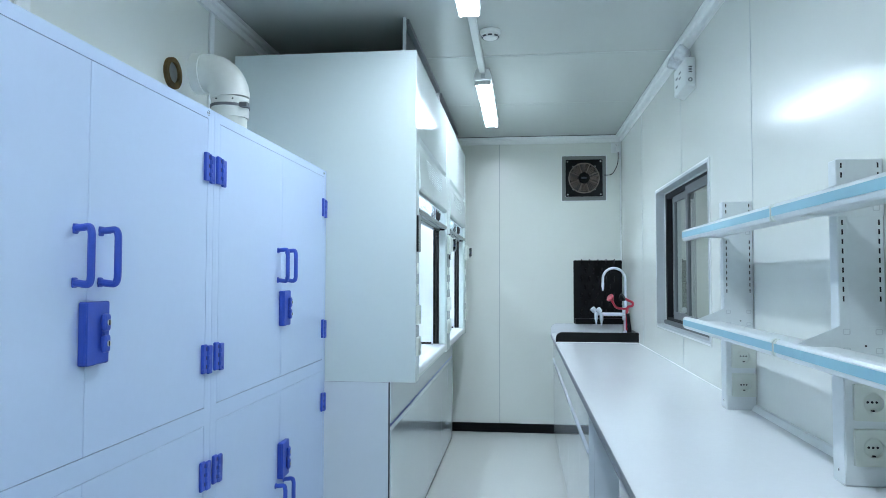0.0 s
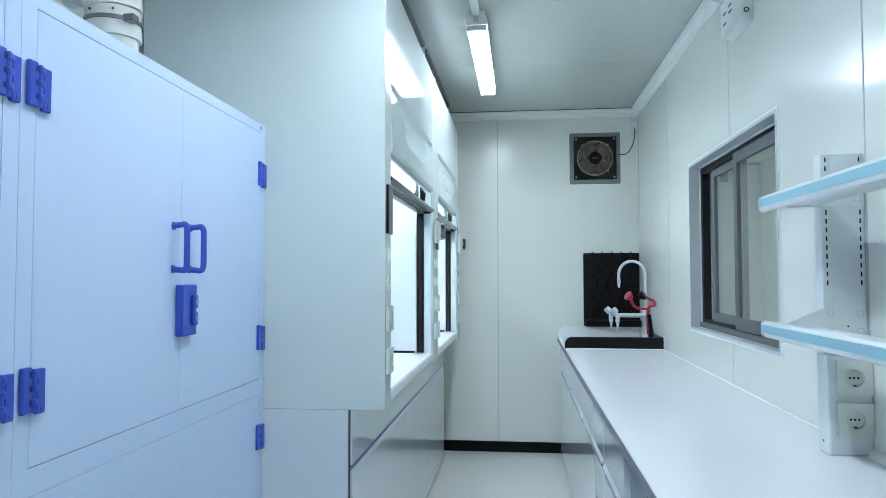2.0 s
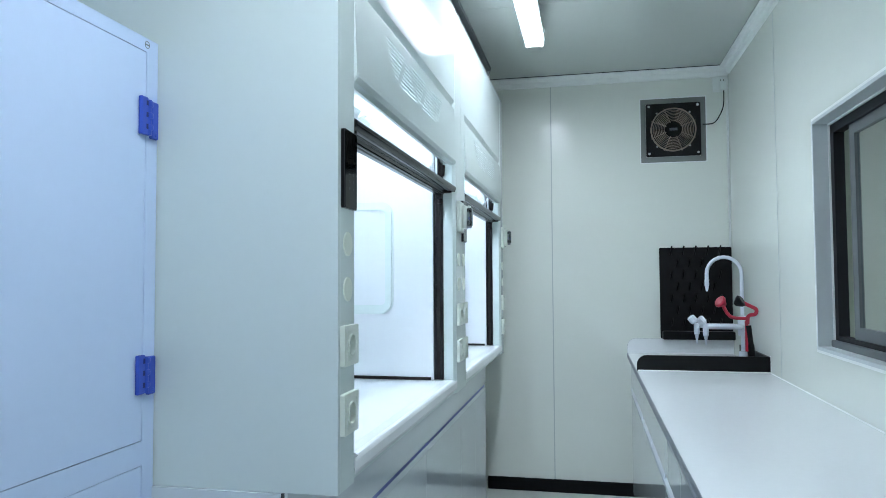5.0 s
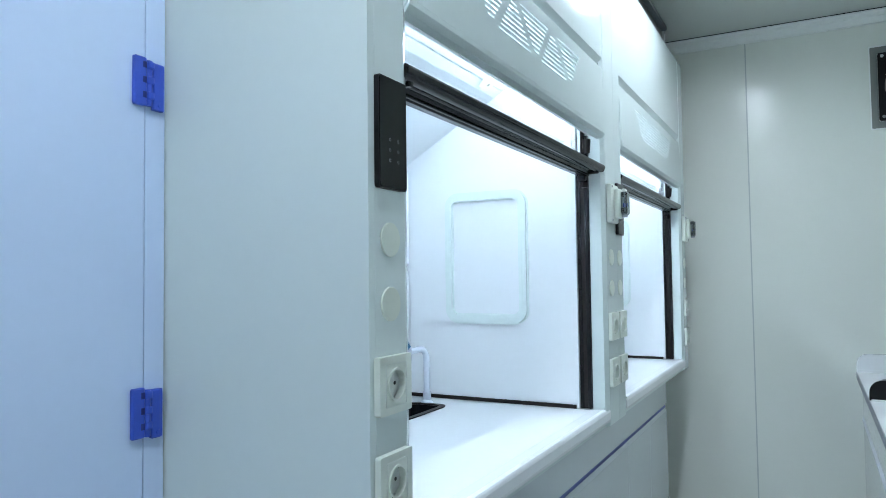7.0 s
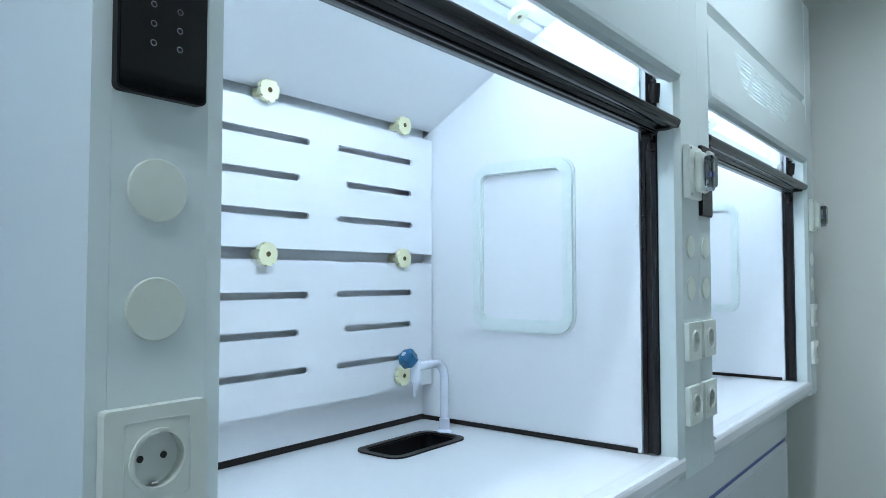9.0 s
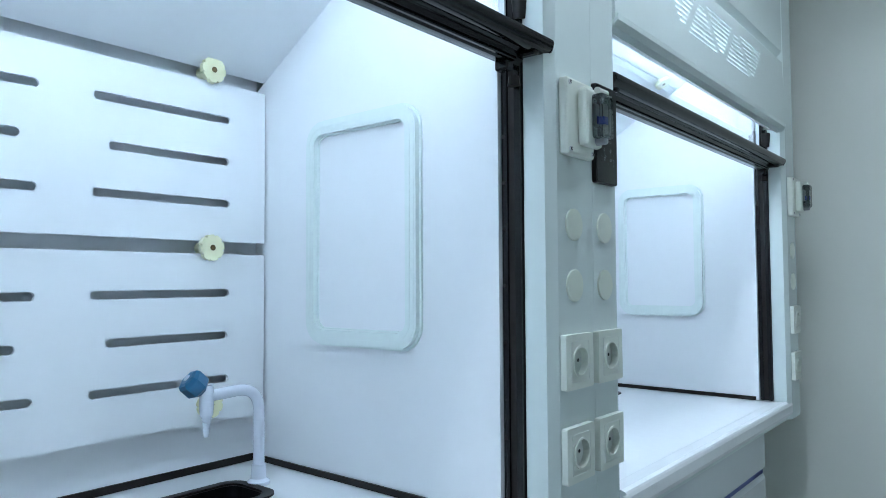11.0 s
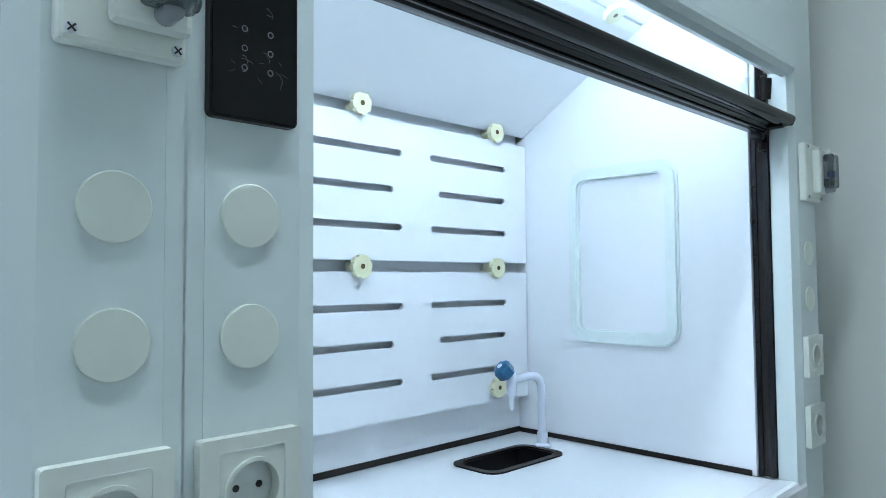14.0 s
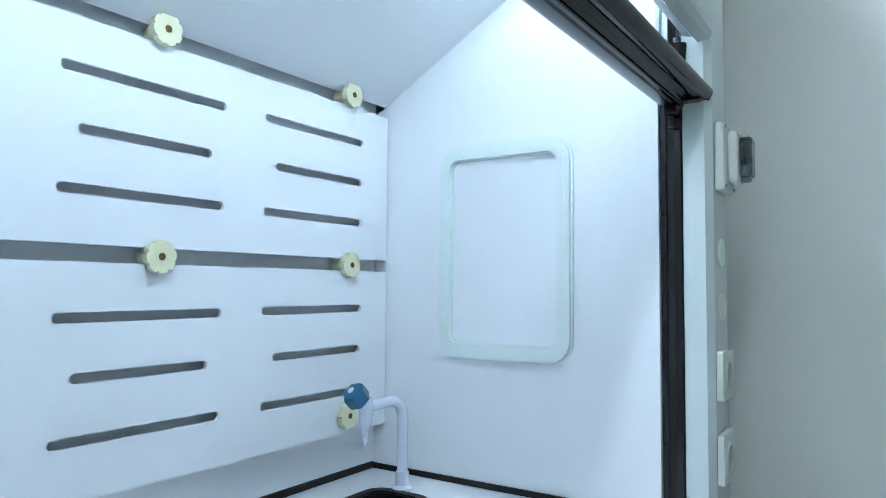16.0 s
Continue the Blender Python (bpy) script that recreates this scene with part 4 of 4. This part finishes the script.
for dy, x1 in ((-0.045, -0.185), (0.05, -0.215)):
    arm = part("side_arm", tube(B(), bend([(0, 0, 0.185), (-0.02, dy, 0.185), (x1, dy, 0.185)], 0.03), 0.012, 12), EPOXY, tap, smooth=True)
    part("valve", lathe(B(), [(0.0035, 0.092), (0.006, 0.112), (0.0055, 0.114), (0.009, 0.128), (0.009, 0.136), (0.014, 0.142), (0.015, 0.20)], (x1, dy, 0), n=14), EPOXY, arm, smooth=True)
    k = part("knob", lathe(B(), [(0.014, 0.0), (0.021, 0.010), (0.021, 0.036), (0.015, 0.042)], n=12), EPOXY, arm, "white tap knob")
    k.matrix_basis = pose(x1 - 0.006, dy, 0.20, 0, -40, 0)

ew = thing("eye_wash", Matrix.Translation((0.893, 4.45, BZ)) @ Matrix.Scale(0.84, 4), "red eye-wash hand spray with two heads on a black handle", "eye wash")
part("holder", lathe(B(), [(0.022, 0.0), (0.022, 0.01), (0.016, 0.03)], n=18), PEG, ew, smooth=True)
part("handle", tube(B(), bend([(0, 0, 0.02), (-0.004, 0, 0.10), (-0.018, 0.0, 0.24)], 0.05), [0.02] * 3 + [0.021] * 4 + [0.018] * 2, 14), PEG, ew, "black handle", smooth=True)
part("grip", box(B(), -0.034, -0.016, -0.012, 0.012, 0.09, 0.27, 0.005, 2), RED, ew, "red trigger")
part("hose", tube(B(), bend([(-0.02, 0, 0.25), (-0.02, -0.01, 0.30), (0.025, -0.01, 0.305), (0.030, -0.01, 0.335), (-0.05, -0.01, 0.375)], 0.035, 8), 0.011, 12), RED, ew, "red arm", smooth=True)
part("hose", tube(B(), bend([(-0.02, 0, 0.28), (-0.12, -0.02, 0.285), (-0.155, -0.02, 0.355)], 0.05, 8), 0.010, 12), RED, ew, "red arm", smooth=True)
for x, z, ry, m, lab in ((-0.165, 0.375, -55, PINK, "red spray head"), (-0.065, 0.378, 55, PEG, "black spray head")):
    hd = part("spray_head", lathe(B(), [(0.012, -0.03), (0.034, 0.0), (0.036, 0.012), (0.030, 0.016)], n=20), RED if m is PINK else PEG, ew, lab, smooth=True)
    hd.matrix_basis = pose(x, -0.02, z, 25, ry, 0)
    part("face", lathe(B(), [(0.029, 0.0162), (0.026, 0.019)], n=20), m, hd)

peg = thing("drying_rack", (0.726, Y1, 0.917), "black plastic drying pegboard with short pegs on the end wall", "drying rack")
part("board", prism(B(), rrect(-0.198, 0.198, 0.0, 0.525, 0.006, 2), "y", -0.014, -0.0008), PEG, peg)
part("drip_tray", box(B(), -0.19, 0.199, -0.075, -0.0145, -0.002, 0.045, 0.006, 2), PEG, peg, "black drip tray")
for r in range(7):
    for k in range(5 if r % 2 == 0 else 4):
        x = -0.135 + k * 0.066 + (0.033 if r % 2 else 0)
        z = 0.515 - r * 0.068
        part("peg", tube(B(), [(x, -0.0141, z - 0.03), (x, -0.075, z + 0.015)], [0.006, 0.0045], 7), PEG, peg)


# ---- shelf rack ----
def socket_y(parent, x, z, y):
    s = part("socket", holed(B(), rrect(x - 0.041, x + 0.041, z - 0.041, z + 0.041, 0.003, 2), [circle(x, z, 0.021, 24)], "y", y - 0.010, y - 0.0005), SOCK, parent, "white earthed power socket")
    part("rim", ring(B(), circle(x, z, 0.0235, 26), circle(x, z, 0.0205, 26), "y", y - 0.012, y - 0.0102), SOCK, s, smooth=True)
    part("well", lathe(B(), [(0.0208, y - 0.0016), (0.0208, y - 0.0008)], (x, 0, z), "y", 24), SOCK, s)
    for dx in (-0.0095, 0.0, 0.0095):
        part("pin_hole", lathe(B(), [(0.0028, y - 0.0024), (0.0028, y - 0.0017)], (x + dx, 0, z), "y", 10), PINHOLE, s)
    part("earth_clip", box(B(), x - 0.003, x + 0.003, y - 0.008, y - 0.002, z - 0.020, z - 0.017), PINHOLE, s)


def upright(y):
    c = thing("rack_upright", (0.0, y, BZ), "white slotted steel rack upright with two power sockets", "rack upright", "rack uprights on the bench")
    xa, xb = 0.823, X1 - 0.001
    bx = box(B(), xa, xb, -0.062, 0.0, 0.0005, 0.245, 0.003)
    part("socket_box", bx, SHELF, c, "white socket housing")
    for z in (0.190, 0.089):
        socket_y(c, 0.8825, z, -0.062)
    part("column", box(B(), xa, xb, -0.046, -0.004, 0.2455, 0.745, 0.002), SHELF, c)
    part("inset", box(B(), xa + 0.022, xb - 0.018, -0.0468, -0.0461, 0.25, 0.74), SHELF, c)
    for x in (xa + 0.011, xb - 0.011):
        for k in range(22):
            z = 0.262 + k * 0.022
            if 0.31 < z < 0.40 or 0.62 < z < 0.70:
                continue
            part("slot", box(B(), x - 0.0017, x + 0.0017, -0.0470, -0.0461, z, z + 0.012), PINHOLE, c)
    for z in (0.285, 0.612):
        br = part("bracket", prism(B(), [(xa - 0.122, z + 0.022), (xa, z + 0.075), (xb - 0.002, z + 0.075), (xb - 0.002, z + 0.0), (xa - 0.122, z + 0.0)], "y", -0.0505, -0.0475), SHELF, c, "tapered steel shelf bracket")
        for x in (xa + 0.014, xb - 0.018):
            for dz in (0.012, 0.055):
                part("hook", ring(B(), rrect(x - 0.008, x + 0.008, z + dz, z + dz + 0.014, 0.002, 1), rrect(x - 0.006, x + 0.006, z + dz + 0.002, z + dz + 0.012, 0.001, 1), "y", -0.0518, -0.0506), ALULIGHT, br)
        part("screw", lathe(B(), [(0.0025, -0.0515), (0.0025, -0.0506)], (xa + 0.055, 0, z + 0.03), "y", 8), PINHOLE, br)
    part("screw", lathe(B(), [(0.003, xa - 0.001), (0.003, xa)], (0, -0.03, 0.03), "x", 8), ALU, c)
    return c


u = upright(1.808)
copy_thing(u, pose(0, 0.893, BZ))
copy_thing(u, pose(0, -0.05, BZ))


def rack_shelf(y0, y1, z):
    s = thing("rack_shelf", (0, y0, z), "white steel rack shelf with a pale blue front strip", "shelf", "rack shelves above the bench")
    w = y1 - y0
    part("board", box(B(), 0.715, 0.815, 0.0, w, 0.004, 0.022, 0.002), SHELF, s)
    edge = [(0.694, 0.002), (0.697, -0.006), (0.704, -0.009), (0.714, -0.006), (0.7145, 0.030), (0.706, 0.035), (0.698, 0.032), (0.694, 0.026)]
    e = part("front_edge", prism(B(), edge, "y", 0.002, w - 0.002), SHELF, s, "rounded white front profile")
    part("blue_strip", box(B(), 0.6925, 0.6938, 0.003, w - 0.003, 0.004, 0.024), STRIP, e, "pale blue strip")
    for y in (0.0, w - 0.012):
        part("end_cap", prism(B(), [(a - 0.0012, b) for a, b in edge], "y", y, y + 0.012), SOCK, s, "grey-white end cap")
    return s


for z in (1.445, 1.122):
    for a, b in ((0.893, 1.783), (0.003, 0.890)):
        rack_shelf(a + 0.005, b + 0.040 if a > 0.5 else b, z)


# ---- end wall fittings ----
fx, fz, fy = 0.619, 2.1325, Y1
fan = thing("wall_fan", (fx, fy, fz), "black square exhaust fan with round wire guard, grey surround", "fan")
part("surround", ring(B(), rrect(-0.182, 0.182, -0.188, 0.188, 0.003, 1), rrect(-0.154, 0.154, -0.157, 0.157, 0.003, 1), "y", -0.004, -0.0006), SHEET, fan, "grey sheet surround")
part("sealant", ring(B(), rrect(-0.188, 0.188, -0.194, 0.194, 0.003, 1), rrect(-0.1822, 0.1822, -0.1882, 0.1882, 0.003, 1), "y", -0.007, -0.0006), TRIM, fan, "white sealant line")
part("plate", holed(B(), rrect(-0.153, 0.153, -0.156, 0.156, 0.008, 3), [circle(0, 0, 0.128, 40)], "y", -0.016, -0.001), BLACK, fan, "black square mounting plate")
part("duct", lathe(B(), [(0.127, -0.004), (0.127, -0.001)], axis="y", n=40), PINHOLE, fan)
for k in range(5):
    bl = B()
    rows = []
    for q in range(7):
        r = 0.036 + 0.080 * q / 6
        w = 0.020 + 0.030 * q / 6
        rows.append([bl.verts.new((r - 0.010 * (e * 2 - 1) ** 2, -0.0105 - 0.006 * (e - 0.5) + 0.004 * (2 * e - 1) ** 2, (e - 0.42) * 2 * w)) for e in (0, 0.25, 0.5, 0.75, 1)])
    for a, b in zip(rows, rows[1:]):
        for e in range(4):
            bl.faces.new((a[e], a[e + 1], b[e + 1], b[e]))
    bl = part("blade", bl, BLADE, fan, "shiny bronze-grey blade", smooth=True)
    md = bl.modifiers.new("thickness", "SOLIDIFY")
    md.thickness = 0.0012
    bl.matrix_basis = Matrix.Rotation(radians(72 * k + 20), 4, "Y")
part("guard_rim", ring(B(), circle(0, 0, 0.1285, 44), circle(0, 0, 0.121, 44), "y", -0.022, -0.0165), WIRE, fan, "bronze guard rim", smooth=True)
part("motor", lathe(B(), [(0.040, -0.030), (0.044, -0.026), (0.044, -0.011)], axis="y", n=28), BLACK, fan, smooth=True)
part("label", box(B(), -0.022, 0.022, -0.0312, -0.0304, -0.008, 0.008), INK, fan)
for k in range(9):
    r = 0.051 + k * 0.0088
    gd = part("guard_ring", tube(B(), [(r * math.cos(radians(a)), -0.030 + 0.010 * (k / 9) ** 2, r * math.sin(radians(a))) for a in range(0, 361, 10)], 0.0012, 6), WIRE, fan, smooth=True)
for k in range(8):
    a = radians(45 * k + 22)
    part("guard_spoke", tube(B(), [(0.044 * math.cos(a), -0.031, 0.044 * math.sin(a)), (0.135 * math.cos(a), -0.018, 0.135 * math.sin(a))], 0.0018, 6), WIRE, fan)
for sx in (-1, 1):
    for sz in (-1, 1):
        part("bolt", lathe(B(), [(0.008, -0.024), (0.008, -0.0162)], (sx * 0.136, 0, sz * 0.139), "y", 6), CHROME, fan)
        part("bolt", lathe(B(), [(0.006, -0.022), (0.006, -0.0162)], (sx * 0.092, 0, sz * 0.098), "y", 6), CHROME, fan)

pl = thing("wall_socket", (0.884, Y1, 2.385), "white wall socket with a plugged-in plug under the ceiling", "socket")
part("plate", box(B(), -0.041, 0.041, -0.010, -0.0005, -0.043, 0.043, 0.003), TRIM, pl)
part("plug", box(B(), -0.006, 0.036, -0.036, -0.0105, -0.040, 0.012, 0.006, 2), TRIM, pl, "white plug")
for dx in (-0.008, 0.008):
    part("pin_hole", box(B(), dx - 0.0016 + 0.01, dx + 0.0016 + 0.01, -0.0106, -0.0101, 0.018, 0.028), PINHOLE, pl)
cb = thing("fan_cable", (0.90, Y1, 2.345), "thin black cable from a plug to the wall fan", "cable")
part("cord", tube(B(), bend([(0.0, -0.024, 0.0), (0.0, -0.022, -0.10), (-0.05, -0.014, -0.19), (-0.118, -0.020, -0.19)], 0.08, 10), 0.0032, 8), PEG, cb, smooth=True)

em = thing("emergency_light", (X1, 2.64, 2.28), "white twin-head emergency light wrapped in clear film on the wall", "emergency light")
part("case", box(B(), -0.048, -0.0008, -0.10, 0.15, -0.060, 0.075, 0.006, 2), TRIM, em)
part("bottom_bevel", prism(B(), [(-0.042, -0.0602), (-0.001, -0.0602), (-0.001, -0.074)], "y", -0.095, 0.145), TRIM, em)
for y, z in ((0.02, 0.03), (0.02, 0.005), (0.09, 0.02), (0.09, -0.02)):
    part("print", box(B(), -0.0487, -0.0481, y - 0.02, y + 0.02, z - 0.004, z + 0.004), INK, em)
part("mark", ring(B(), circle(-0.026, -0.035, 0.010, 14), circle(-0.026, -0.035, 0.006, 14), "y", -0.1008, -0.1002), INK, em)
for z in (0.0, 0.012, 0.024):
    part("print", box(B(), -0.034, -0.018, -0.1008, -0.1002, z, z + 0.006), INK, em)
for y in (-0.02, 0.12):
    hd = part("lamp_head", lathe(B(), [(0.016, -0.04), (0.032, -0.02), (0.040, 0.02), (0.038, 0.028), (0.02, 0.034)], n=14), FOIL, em, "lamp head in wrinkled clear film")
    hd.matrix_basis = pose(-0.045, y, 0.115, 0, -60, -20)
    part("neck", tube(B(), [(-0.03, y, 0.075), (-0.035, y, 0.10)], 0.012, 10), TRIM, em)
